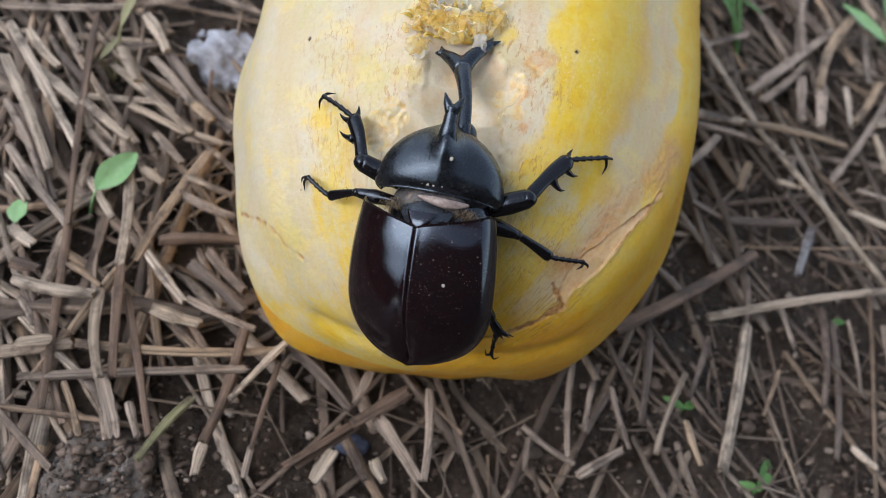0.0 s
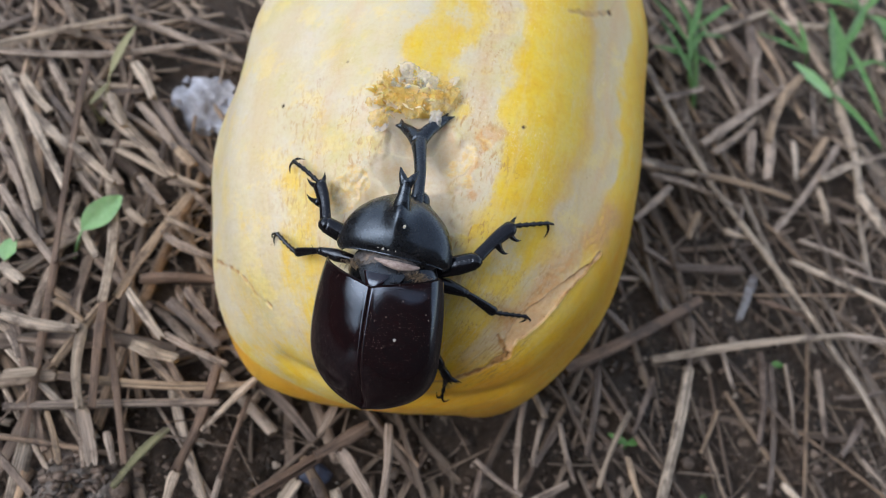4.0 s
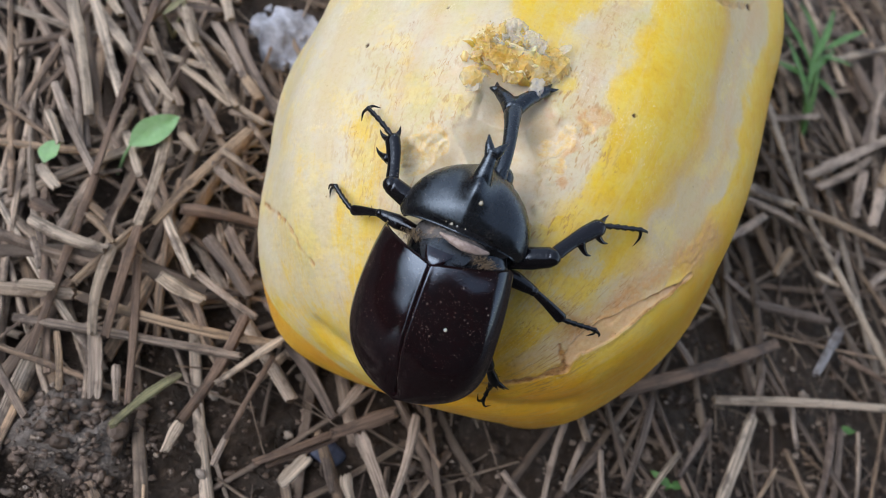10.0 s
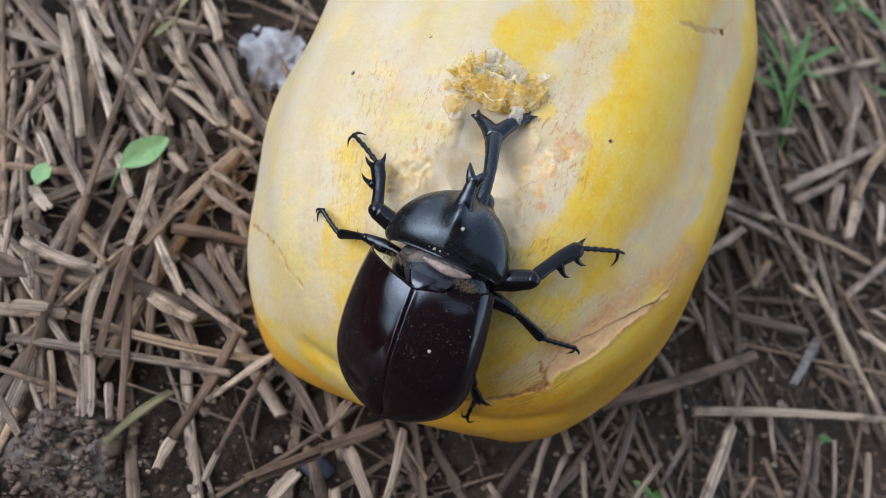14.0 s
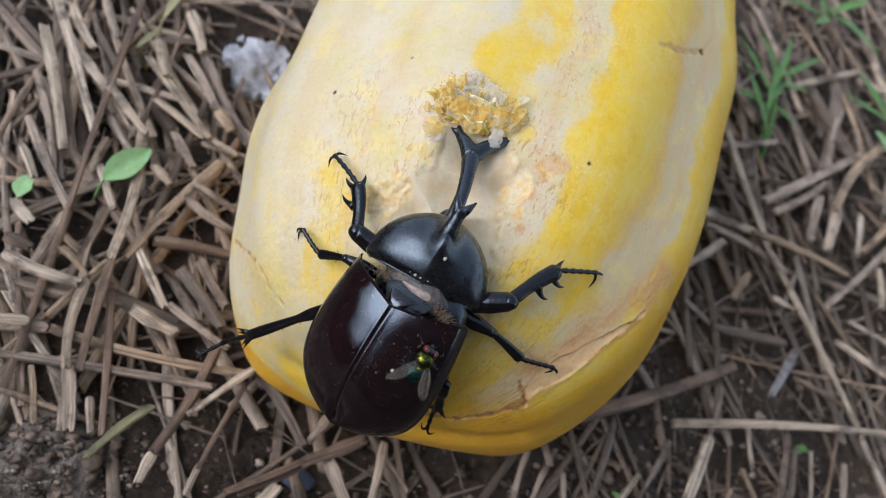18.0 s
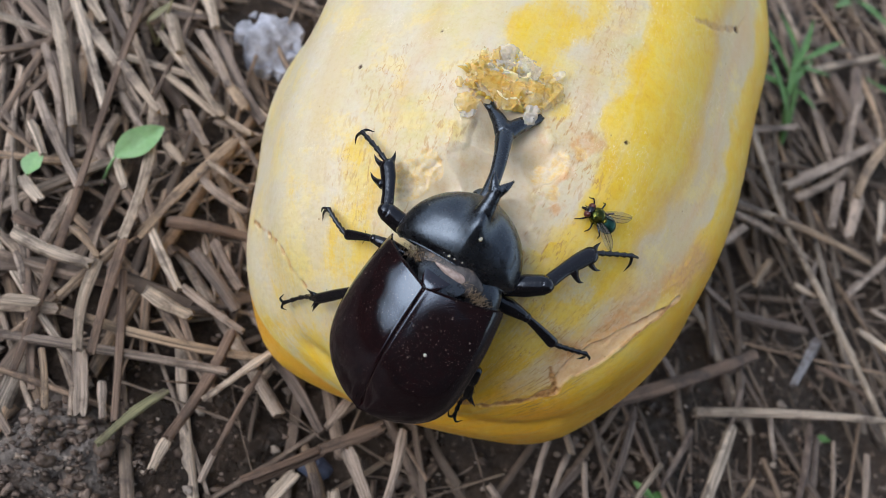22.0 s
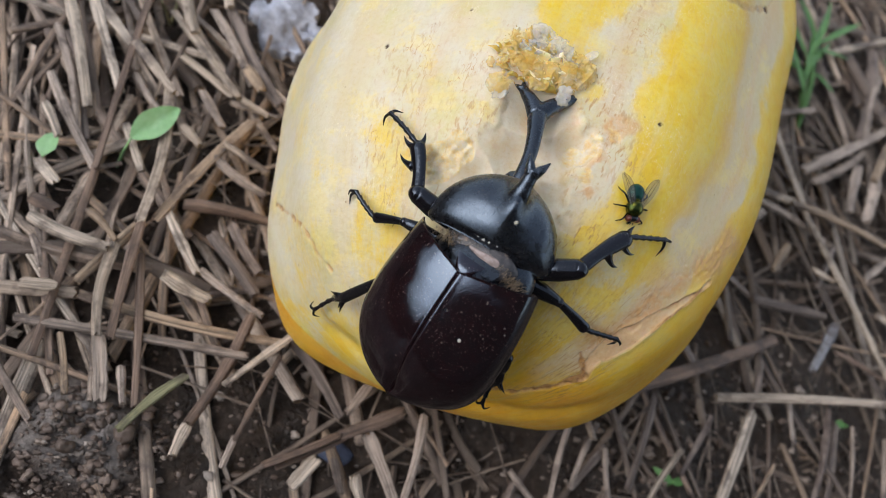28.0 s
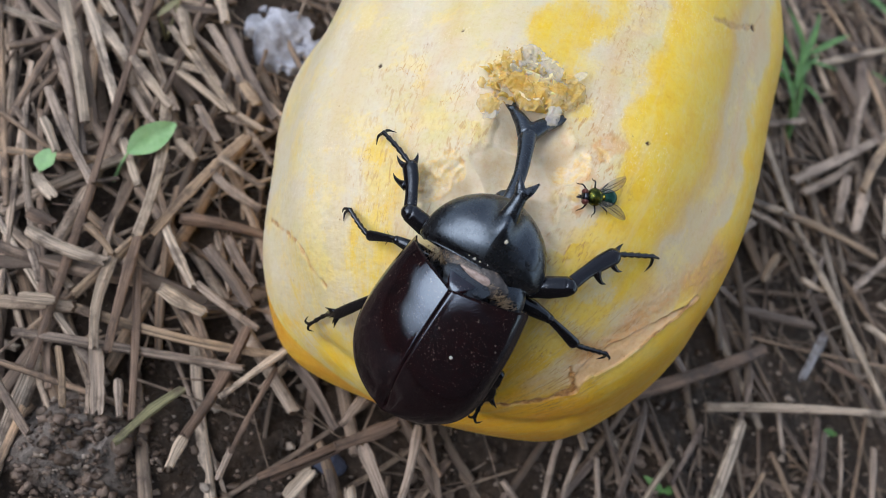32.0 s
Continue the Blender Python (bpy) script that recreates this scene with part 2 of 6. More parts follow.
    colour = n.mix(n.maths("MULTIPLY", n.attr("crumb"), n.ramp(n.noise(700, 5, 0.7), [(0.4, (0.15, 0.15, 0.15)), (0.56, (0.8, 0.8, 0.8))])), colour, n.ramp(n.noise(420, 5, 0.7), [(0.35, (0.70, 0.42, 0.12)), (0.5, (0.78, 0.60, 0.26)), (0.65, (0.78, 0.70, 0.50))]))
    colour = n.mix(n.attr("split"), colour, n.ramp(fine, [(0.3, (0.76, 0.48, 0.23)), (0.5, (0.84, 0.58, 0.31)), (0.7, (0.84, 0.63, 0.38))]))
    colour = n.mix(n.attr("cork"), colour, n.ramp(fine, [(0.3, (0.20, 0.09, 0.03)), (0.5, (0.50, 0.27, 0.10)), (0.7, (0.66, 0.44, 0.20))]))
    colour = n.mix(n.attr("pit"), colour, (0.07, 0.035, 0.015))
    speck = n.t.nodes.new("ShaderNodeTexVoronoi")
    speck.inputs["Scale"].default_value = 240
    n.link(n.node("ShaderNodeTexCoord").outputs["Object"], speck.inputs["Vector"])
    spot = n.ramp(speck.outputs["Distance"], [(0.035, (1, 1, 1)), (0.07, (0, 0, 0))])
    colour = n.mix(n.maths("MULTIPLY", spot, n.ramp(broad, [(0.45, (0, 0, 0)), (0.6, (0.6, 0.6, 0.6))])), colour, (0.22, 0.10, 0.03))
    colour = n.mix(0.28, colour, n.ramp(n.noise(1100, 3, 0.8), [(0.3, (0.80, 0.66, 0.42)), (0.5, (1.0, 1.0, 1.0)), (0.7, (1.0, 1.0, 1.0))]), "MULTIPLY")
    rough = n.ramp(fine, [(0.3, (0.22, 0.30, 0.30)), (0.7, (0.50, 0.50, 0.50))])
    wet = n.mix(n.attr("flesh"), rough, (0.16, 0.16, 0.16))
    n.set(Base_Color=colour, Roughness=wet, Specular_IOR_Level=0.35, Subsurface_Weight=0.25, Subsurface_Radius=(0.004, 0.0025, 0.001), Subsurface_Scale=0.6)
    return n.bump(n.mix(0.6, fine, grain), 0.0002, 1.0).m


def make_shell(name, dark, light, rough, pits, coat=0.3, dusty=0.25, grain=2400, gloss=0.32, sheen=(1.0, 1.0, 1.0)):
    n = Nodes(name)
    f = n.noise(350, 5, 0.7)
    dust = n.ramp(n.noise(3200, 2, 0.8), [(0.65, (0, 0, 0)), (0.72, (1, 1, 1))])
    colour = n.mix(n.maths("MULTIPLY", dust, dusty * 0.5), n.ramp(f, [(0.3, dark), (0.7, light)]), (0.30, 0.26, 0.22))
    for scale, size in ((620, 0.13), (1500, 0.16)):
        cell = n.t.nodes.new("ShaderNodeTexVoronoi")
        cell.inputs["Scale"].default_value = scale
        n.link(n.node("ShaderNodeTexCoord").outputs["Object"], cell.inputs["Vector"])
        spot = n.ramp(cell.outputs["Distance"], [(size * 0.6, (1, 1, 1)), (size, (0, 0, 0))])
        some = n.ramp(n.noise(330, 3, 0.6), [(0.48, (0, 0, 0)), (0.62, (1, 1, 1))])
        colour = n.mix(n.maths("MULTIPLY", n.maths("MULTIPLY", spot, some), dusty), colour, (0.34, 0.30, 0.27))
    n.set(Base_Color=colour, Roughness=n.ramp(n.noise(500, 5, 0.7), [(0.3, (rough * 0.8,) * 3), (0.7, (rough * 1.35,) * 3)]), Specular_IOR_Level=gloss, Coat_Weight=coat, Coat_Roughness=rough * 0.6, Coat_IOR=1.45, Specular_Tint=sheen)
    return n.bump(n.noise(grain, 3, 0.6), pits).m


TONES = ((0.46, 0.37, 0.285), (0.11, 0.085, 0.070), (0.27, 0.205, 0.160), (0.52, 0.43, 0.345), (0.17, 0.125, 0.100), (0.42, 0.30, 0.20), (0.28, 0.235, 0.20), (0.56, 0.485, 0.40))


def make_straw(name, island=False, wet=1.0, tones=TONES):
    n = Nodes(name)
    if island:
        own = n.t.nodes.new("ShaderNodeNewGeometry").outputs["Random Per Island"]
    else:
        own = n.t.nodes.new("ShaderNodeObjectInfo").outputs["Random"]
    base = n.ramp(own, [(k / (len(tones) - 1), tuple(1.30 * wet * c * w for c, w in zip(colour, (1.02, 1.0, 0.98)))) for k, colour in enumerate(tones)])
    streak, blot, thread = n.fibre((1500, 26, 1.0)), n.fibre((160, 70, 1.0), 6), n.fibre((5200, 40, 1.0), 4)
    colour = n.mix(n.ramp(streak, [(0.36, (0.85, 0.85, 0.85)), (0.50, (0, 0, 0))]), base, tuple(0.26 * c for c in tones[0]))
    colour = n.mix(n.ramp(streak, [(0.56, (0, 0, 0)), (0.72, (0.6, 0.6, 0.6))]), colour, tuple(1.30 * wet * max(t[k] for t in tones) for k in range(3)))
    colour = n.mix(n.ramp(thread, [(0.40, (0.7, 0.7, 0.7)), (0.53, (0, 0, 0))]), colour, tuple(0.34 * c for c in tones[0]))
    colour = n.mix(n.ramp(blot, [(0.48, (0, 0, 0)), (0.62, (0.85, 0.85, 0.85))]), colour, (0.075, 0.054, 0.044))
    n.set(Base_Color=colour, Roughness=n.ramp(blot, [(0.4, (0.60, 0.60, 0.60)), (0.7, (0.34, 0.34, 0.34))]))
    return n.bump(n.mix(0.5, streak, thread), 0.0009, 1.0).m


def make_soil():
    n = Nodes("damp_soil")
    broad, fine = n.noise(35, 6, 0.65), n.noise(420, 6, 0.75)
    colour = n.ramp(broad, [(0.3, (0.012, 0.008, 0.006)), (0.5, (0.034, 0.023, 0.016)), (0.7, (0.075, 0.053, 0.039))])
    colour = n.mix(n.ramp(fine, [(0.5, (0, 0, 0)), (0.72, (0.6, 0.6, 0.6))]), colour, (0.17, 0.13, 0.10))
    colour = n.mix(n.ramp(fine, [(0.28, (0.8, 0.8, 0.8)), (0.42, (0, 0, 0))]), colour, (0.014, 0.011, 0.010))
    colour = n.mix(n.attr("mud"), colour, n.ramp(n.noise(260, 6, 0.7), [(0.3, (0.09, 0.076, 0.068)), (0.5, (0.22, 0.192, 0.172)), (0.68, (0.33, 0.296, 0.270))]))
    n.set(Base_Color=colour, Roughness=n.ramp(broad, [(0.35, (0.22, 0.22, 0.22)), (0.6, (0.5, 0.5, 0.5))]))
    lumps = n.maths("ADD", n.noise(900, 6, 0.75), n.maths("MULTIPLY", n.noise(260, 4, 0.6), 2.5))
    return n.bump(lumps, 0.0012, 1.0).m


def make_grit():
    n = Nodes("soil_crumbs")
    own = n.t.nodes.new("ShaderNodeNewGeometry").outputs["Random Per Island"]
    colour = n.ramp(own, [(0.0, (0.055, 0.041, 0.032)), (0.5, (0.14, 0.102, 0.078)), (0.78, (0.23, 0.175, 0.14)), (0.93, (0.34, 0.28, 0.23)), (1.0, (0.46, 0.41, 0.36))])
    colour = n.mix(0.6, colour, n.ramp(n.noise(700, 4, 0.7), [(0.3, (0.35, 0.32, 0.30)), (0.65, (1, 1, 1))]), "MULTIPLY")
    n.set(Base_Color=colour, Roughness=0.32)
    return n.bump(n.noise(900, 4, 0.7), 0.0005).m


def make_clear(name, tint, alpha, rough):
    n = Nodes(name)
    vein = n.noise(900, 3, 0.5)
    n.set(Base_Color=n.ramp(vein, [(0.3, tint), (0.7, tuple(0.6 * c for c in tint))]), Roughness=rough, Alpha=alpha)
    return n.m


def make_pulp():
    n = Nodes("amber_pulp")
    level = n.maths("ADD", n.attr("high"), n.maths("MULTIPLY", n.maths("SUBTRACT", n.noise(420, 5, 0.7), 0.5), 0.8))
    n.set(Base_Color=n.ramp(level, [(0.1, (0.74, 0.46, 0.10)), (0.4, (0.80, 0.58, 0.18)), (0.65, (0.82, 0.64, 0.28)), (0.9, (0.80, 0.69, 0.42))]), Roughness=0.2, Subsurface_Weight=0.6, Subsurface_Radius=(0.004, 0.0025, 0.001), Subsurface_Scale=0.8)
    return n.bump(n.noise(1400, 4, 0.7), 0.0003, 0.8).m


def make_flesh(name, stops, solid):
    n = Nodes(name)
    n.set(Base_Color=n.ramp(n.noise(380, 5, 0.65), stops), Roughness=0.18, IOR=1.36, Alpha=n.ramp(n.noise(260, 4, 0.6), [(0.35, (solid * 0.7,) * 3), (0.65, (solid,) * 3)]), Subsurface_Weight=0.5, Subsurface_Radius=(0.004, 0.003, 0.0015), Subsurface_Scale=0.8)
    return n.bump(n.noise(1500, 4, 0.7), 0.0002, 0.8).m


SKIN = make_melon_skin()
AMBER = make_flesh("amber_flesh", [(0.3, (0.84, 0.46, 0.06)), (0.5, (0.86, 0.58, 0.14)), (0.7, (0.84, 0.72, 0.42))], 0.52)
ICE = make_flesh("glassy_flesh", [(0.3, (0.80, 0.70, 0.46)), (0.5, (0.80, 0.77, 0.66)), (0.7, (0.82, 0.74, 0.54))], 0.48)
FLESH = make_pulp()
FLESH_PALE = plain("pale_flesh", [(0.3, (0.40, 0.36, 0.28)), (0.55, (0.50, 0.48, 0.42)), (0.8, (0.42, 0.34, 0.20))], 600, 0.16, 0.0002, Subsurface_Weight=0.4, Subsurface_Radius=(0.003, 0.002, 0.001), Subsurface_Scale=0.6)
# the last colour of each shell puts the sky's blue into its reflections
WING_CASE = make_shell("wing_case", (0.0045, 0.0022, 0.0026), (0.013, 0.0038, 0.0042), 0.085, 0.000016, 0.0, 0.5, 2400, 1.0, (0.62, 0.79, 1.0))
BLACK_SHELL = make_shell("black_shell", (0.005, 0.005, 0.006), (0.010, 0.010, 0.011), 0.25, 0.00003, 0.0, 0.35, 1500, 1.0, (0.62, 0.79, 1.0))
LEG_SHELL = make_shell("leg_shell", (0.004, 0.0035, 0.004), (0.008, 0.006, 0.007), 0.10, 0.00010, 0.0, 0.3, 900, 0.6, (0.68, 0.82, 1.0))
MEMBRANE = plain("joint_membrane", [(0.35, (0.20, 0.148, 0.133)), (0.65, (0.40, 0.33, 0.30))], 900, 0.3, 0.0001)
UNDERSIDE = plain("soft_underside", [(0.35, (0.020, 0.021, 0.024)), (0.6, (0.07, 0.065, 0.066)), (0.75, (0.22, 0.16, 0.12))], 420, 0.22, 0.0003)
SCUTE = make_shell("grey_scute", (0.012, 0.014, 0.018), (0.030, 0.033, 0.038), 0.27, 0.00004, 0.0, 0.3, 1500, 0.9, (0.66, 0.82, 1.0))
HAIR = plain("golden_hair", [(0.3, (0.12, 0.085, 0.05)), (0.7, (0.30, 0.225, 0.14))], 900, 0.45)
STRAW, STRAW_LITTER = make_straw("dry_straw", wet=1.26), make_straw("straw_litter", True, 1.14)
# same tones scaled darker, for the mulch in front of and beside the melon
DARKER_STRAW = make_straw("darker_straw", False, 0.40)
DARK_LITTER = make_straw("wet_straw_litter", True, 0.66)
SOIL = make_soil()
STONE = plain("grit", [(0.25, (0.06, 0.048, 0.040)), (0.5, (0.14, 0.105, 0.080)), (0.75, (0.26, 0.215, 0.17))], 160, 0.6, 0.0004)
GRIT = make_grit()
PALE = (make_straw("bleached_straw", tones=((0.50, 0.42, 0.33), (0.62, 0.54, 0.45), (0.44, 0.36, 0.28), (0.57, 0.48, 0.38))), "bleached pale straw stalk lying on the mulch")
GREY = (make_straw("weathered_straw", tones=((0.35, 0.285, 0.235), (0.46, 0.385, 0.325), (0.39, 0.325, 0.27))), "weathered grey-brown straw stalk in the mulch")
TAN = (make_straw("tan_straw", tones=((0.36, 0.265, 0.18), (0.44, 0.335, 0.235), (0.40, 0.305, 0.21))), "tan dry straw stalk in the mulch")
WET = (make_straw("wet_straw", tones=((0.15, 0.100, 0.075), (0.22, 0.155, 0.115), (0.18, 0.13, 0.10))), "wet dark brown rotting straw stalk")
DARK = (make_straw("rotten_straw", tones=((0.16, 0.128, 0.108), (0.25, 0.205, 0.176), (0.20, 0.158, 0.135))), "dark rotten straw stalk low in the mulch")
ASHEN = (make_straw("ashen_straw", tones=((0.30, 0.31, 0.34), (0.36, 0.37, 0.40))), "ash-grey flattened straw stalk")
MOSSY = make_straw("green_stalk", tones=((0.20, 0.20, 0.11), (0.30, 0.30, 0.17), (0.25, 0.24, 0.14)))
DARK_BLOCKER = plain("dark_blocker", [(0.3, (0.045, 0.042, 0.036)), (0.7, (0.085, 0.08, 0.07))], 12, 0.8, 0.002)
LEAF = plain("fresh_leaf", [(0.3, (0.20, 0.40, 0.17)), (0.7, (0.33, 0.54, 0.28))], 200, 0.42, 0.0002, Subsurface_Weight=0.2, Subsurface_Radius=(0.001, 0.002, 0.0005))
GRASS = plain("weed_leaf", [(0.3, (0.07, 0.19, 0.05)), (0.7, (0.15, 0.31, 0.10))], 200, 0.45, 0.0002)
WHITE = plain("white_scrap", [(0.32, (0.14, 0.13, 0.13)), (0.5, (0.34, 0.37, 0.44)), (0.68, (0.60, 0.64, 0.74))], 130, 0.8, 0.0003)
BLUE = plain("blue_scrap", [(0.3, (0.03, 0.035, 0.055)), (0.55, (0.07, 0.09, 0.15)), (0.7, (0.20, 0.22, 0.26))], 260, 0.5, 0.0004)
FLY_GREEN = plain("fly_thorax", [(0.3, (0.014, 0.03, 0.012)), (0.5, (0.045, 0.06, 0.012)), (0.62, (0.34, 0.30, 0.05)), (0.75, (0.04, 0.055, 0.02))], 700, 0.26, 0.00004, Metallic=0.9)
FLY_BLUE = plain("fly_abdomen", [(0.3, (0.012, 0.05, 0.045)), (0.7, (0.03, 0.11, 0.08))], 700, 0.26, 0.00004, Metallic=0.85)
FLY_EYE = plain("fly_eye", [(0.3, (0.05, 0.010, 0.008)), (0.7, (0.12, 0.028, 0.020))], 1500, 0.4)
FLY_WING = make_clear("fly_wing", (0.28, 0.26, 0.22), 0.24, 0.2)


# ---- ground ----
def spread(lo, hi, fine, far):
    core = list(np.arange(lo, hi, fine))
    out, d = [], fine
    x = 0
    while x < far:
        d *= 1.35
        x += d
        out.append(x)
    return np.array([lo - v for v in out[::-1]] + core + [core[-1] + v for v in out])


def ground_height(x, y):
    p = np.stack([x, y, 0 * x], -1)
    near = np.exp(-((x - 0.13) ** 2 + (y - 0.16) ** 2) / 0.5**2)
    h = (vnoise(p, 0.06, 2) - 0.5) * 0.008 + (vnoise(p, 0.018, 3) - 0.5) * 0.005 + (vnoise(p, 0.006, 4) - 0.5) * 0.0022 + (vnoise(p, 0.0025, 5) - 0.5) * 0.0010
    damp = step(y, 0.12, 0.085) * step(x, -0.10, -0.06) * step(x, 0.36, 0.30) * step(y, -0.05, 0.0)
    h = h + damp * (0.0045 * (vnoise(p, 0.009, 22) - 0.35) + 0.0025 * (vnoise(p, 0.0035, 23) - 0.5))
    mound = 0.011 * np.exp(-((x + 0.030) ** 2 / 0.017**2 + (y - 0.066) ** 2 / 0.012**2)) * (0.6 + 0.5 * vnoise(p, 0.007, 8) + 0.35 * vnoise(p, 0.003, 9))
    hollow = -0.016 * np.exp(-((x + 0.053) ** 2 / 0.010**2 + (y - 0.085) ** 2 / 0.016**2))
    return (h - 0.005) * near + mound + hollow


def build_ground():
    xs, ys = spread(-0.10, 0.40, 0.0016, 60), spread(0.02, 0.36, 0.0016, 60)
    x, y = np.meshgrid(xs, ys)
    x, y = x.ravel(), y.ravel()
    p = np.stack([x, y, ground_height(x, y)], -1)
    me = mesh_of("ground", p, grid_faces(len(ys), len(xs)))
    mud = step(((x + 0.031) / 0.020) ** 2 + ((y - 0.066) / 0.013) ** 2 + 1.2 * (vnoise(p, 0.008, 18) - 0.5), 1.0, 0.5)
    me.attributes.new("mud", "FLOAT", "POINT").data.foreach_set("value", mud.astype(np.float32))
    thing("ground", me, SOIL, "dark damp crumbly soil under straw mulch", "ground", kind="structure")


build_ground()


def build_blocker(name, x0, x1, top, at):
    """An added dark screen out of view that darkens the beetle's reflections: its face runs from x0 to x1 in its own
    space.
    """
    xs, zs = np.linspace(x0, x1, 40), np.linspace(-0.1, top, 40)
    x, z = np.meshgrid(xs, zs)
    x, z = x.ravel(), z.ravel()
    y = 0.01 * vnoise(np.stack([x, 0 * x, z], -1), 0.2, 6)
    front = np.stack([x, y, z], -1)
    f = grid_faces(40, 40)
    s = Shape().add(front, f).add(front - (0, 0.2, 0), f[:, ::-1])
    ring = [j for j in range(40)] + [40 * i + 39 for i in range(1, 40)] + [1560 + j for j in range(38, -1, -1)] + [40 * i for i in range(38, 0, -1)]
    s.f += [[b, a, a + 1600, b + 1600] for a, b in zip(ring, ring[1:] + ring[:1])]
    thing(name, s.mesh(name, 1.0), DARK_BLOCKER, "added unseen dark screen that darkens the beetle's reflections", "wall", kind="structure").matrix_basis = at


# unseen screens, added to keep bright sky out of the wing cases' reflections
build_blocker("unseen_blocker_south", -0.6, 1.2, 0.95, pose(0, -0.55, 0))
build_blocker("unseen_blocker_west", -1.2, 0.55, 0.29, pose(-0.75, 0, 0, 0, 0, -90))


# ---- melon ----
MELON_AT = Vector((0.0934, 0.2242, 0.0492))
MELON_A, MELON_B, MELON_C, MELON_N = 0.1578, 0.0585, 0.0584, 1.927
YAW, PITCH = 0.3016, 0.0684
AXIS = np.array([math.sin(YAW) * math.cos(PITCH), math.cos(YAW) * math.cos(PITCH), math.sin(PITCH)])
SIDE = np.cross(AXIS, (0, 0, 1))
SIDE /= np.linalg.norm(SIDE)
OVER = np.cross(SIDE, AXIS)


# lobes and dents of the blossom end and the flanks: place along and round the melon, millimetres outwards
SWELLS = [(-0.0593, -68, 4.7), (-0.0602, -84, -4.0), (-0.0749, -87, 0.8), (-0.0928, -89, -0.1), (-0.1159, -92, -2.4), (-0.1407, -101, 0.7), (-0.1445, -123, 4.7), (-0.1512, -133, -0.7), (-0.1543, 157, -5.9), (-0.1497, 121, -4.3), (-0.1441, 110, 3.0), (-0.1380, 89, -1.3), (-0.1197, 85, -1.1), (-0.0989, 80, -0.7), (-0.0774, 76, -0.5), (-0.0593, 58, 0.1), (-0.0258, 57, 1.7)]


def round_point(u, deg, lift=0.0):
    """The place on the melon's even body at u metres along its axis and deg round it from its top."""
    u, a = np.asarray(u, float), np.radians(np.asarray(deg, float))
    s = u / MELON_A
    far = np.where(s > 0, u / 0.105, -s)
    k = 1 - 0.3541 * s + np.where(s > 0, 0.20, 0.4974) * s * s
    rad = np.clip(1 - np.clip(far, 0, 1) ** MELON_N, 0, 1) ** (1 / MELON_N) * k
    rad = rad * (1 + 0.016 * np.cos(10 * (a - math.radians(14))) * step(far, 1.0, 0.9)) + lift
    return np.array(MELON_AT) + u[..., None] * AXIS + (MELON_B * rad * np.sin(a))[..., None] * SIDE + (MELON_C * rad * np.cos(a))[..., None] * OVER


HEART = np.array(MELON_AT) - 0.085 * AXIS
SWELL_AT = [(round_point(u, d), size / 1000) for u, d, size in SWELLS]


def melon_point(u, deg, lift=0.0):
    """The place on the melon's skin, with its lobes and dents."""
    p = round_point(u, deg, lift)
    out = p - HEART
    out = out / np.linalg.norm(out, axis=-1, keepdims=True)
    return p + out * sum(size * np.exp(-((p - at) ** 2).sum(-1) / 0.017**2) for at, size in SWELL_AT)[..., None]


def near_line(p, pts):
    """Distance of p to a line through pts, and how far along it (0 to 1)."""
    best, along = np.full(len(p), 9.0), np.zeros(len(p))
    for i in range(len(pts) - 1):
        a, d = pts[i], pts[i + 1] - pts[i]
        t = np.clip((p - a) @ d / (d @ d), 0, 1)
        r = np.linalg.norm(p - a - t[:, None] * d, axis=1)
        along = np.where(r < best, (i + t) / (len(pts) - 1), along)
        best = np.minimum(best, r)
    return best, along


def on_melon(*pairs):
    return [melon_point(u, d) for u, d in pairs]


BITES = [(-0.1190, -9, 0.0105), (-0.1100, -11, 0.0085), (-0.1255, -17, 0.0075), (-0.1130, -2, 0.0065), (-0.1240, -6, 0.0095)]


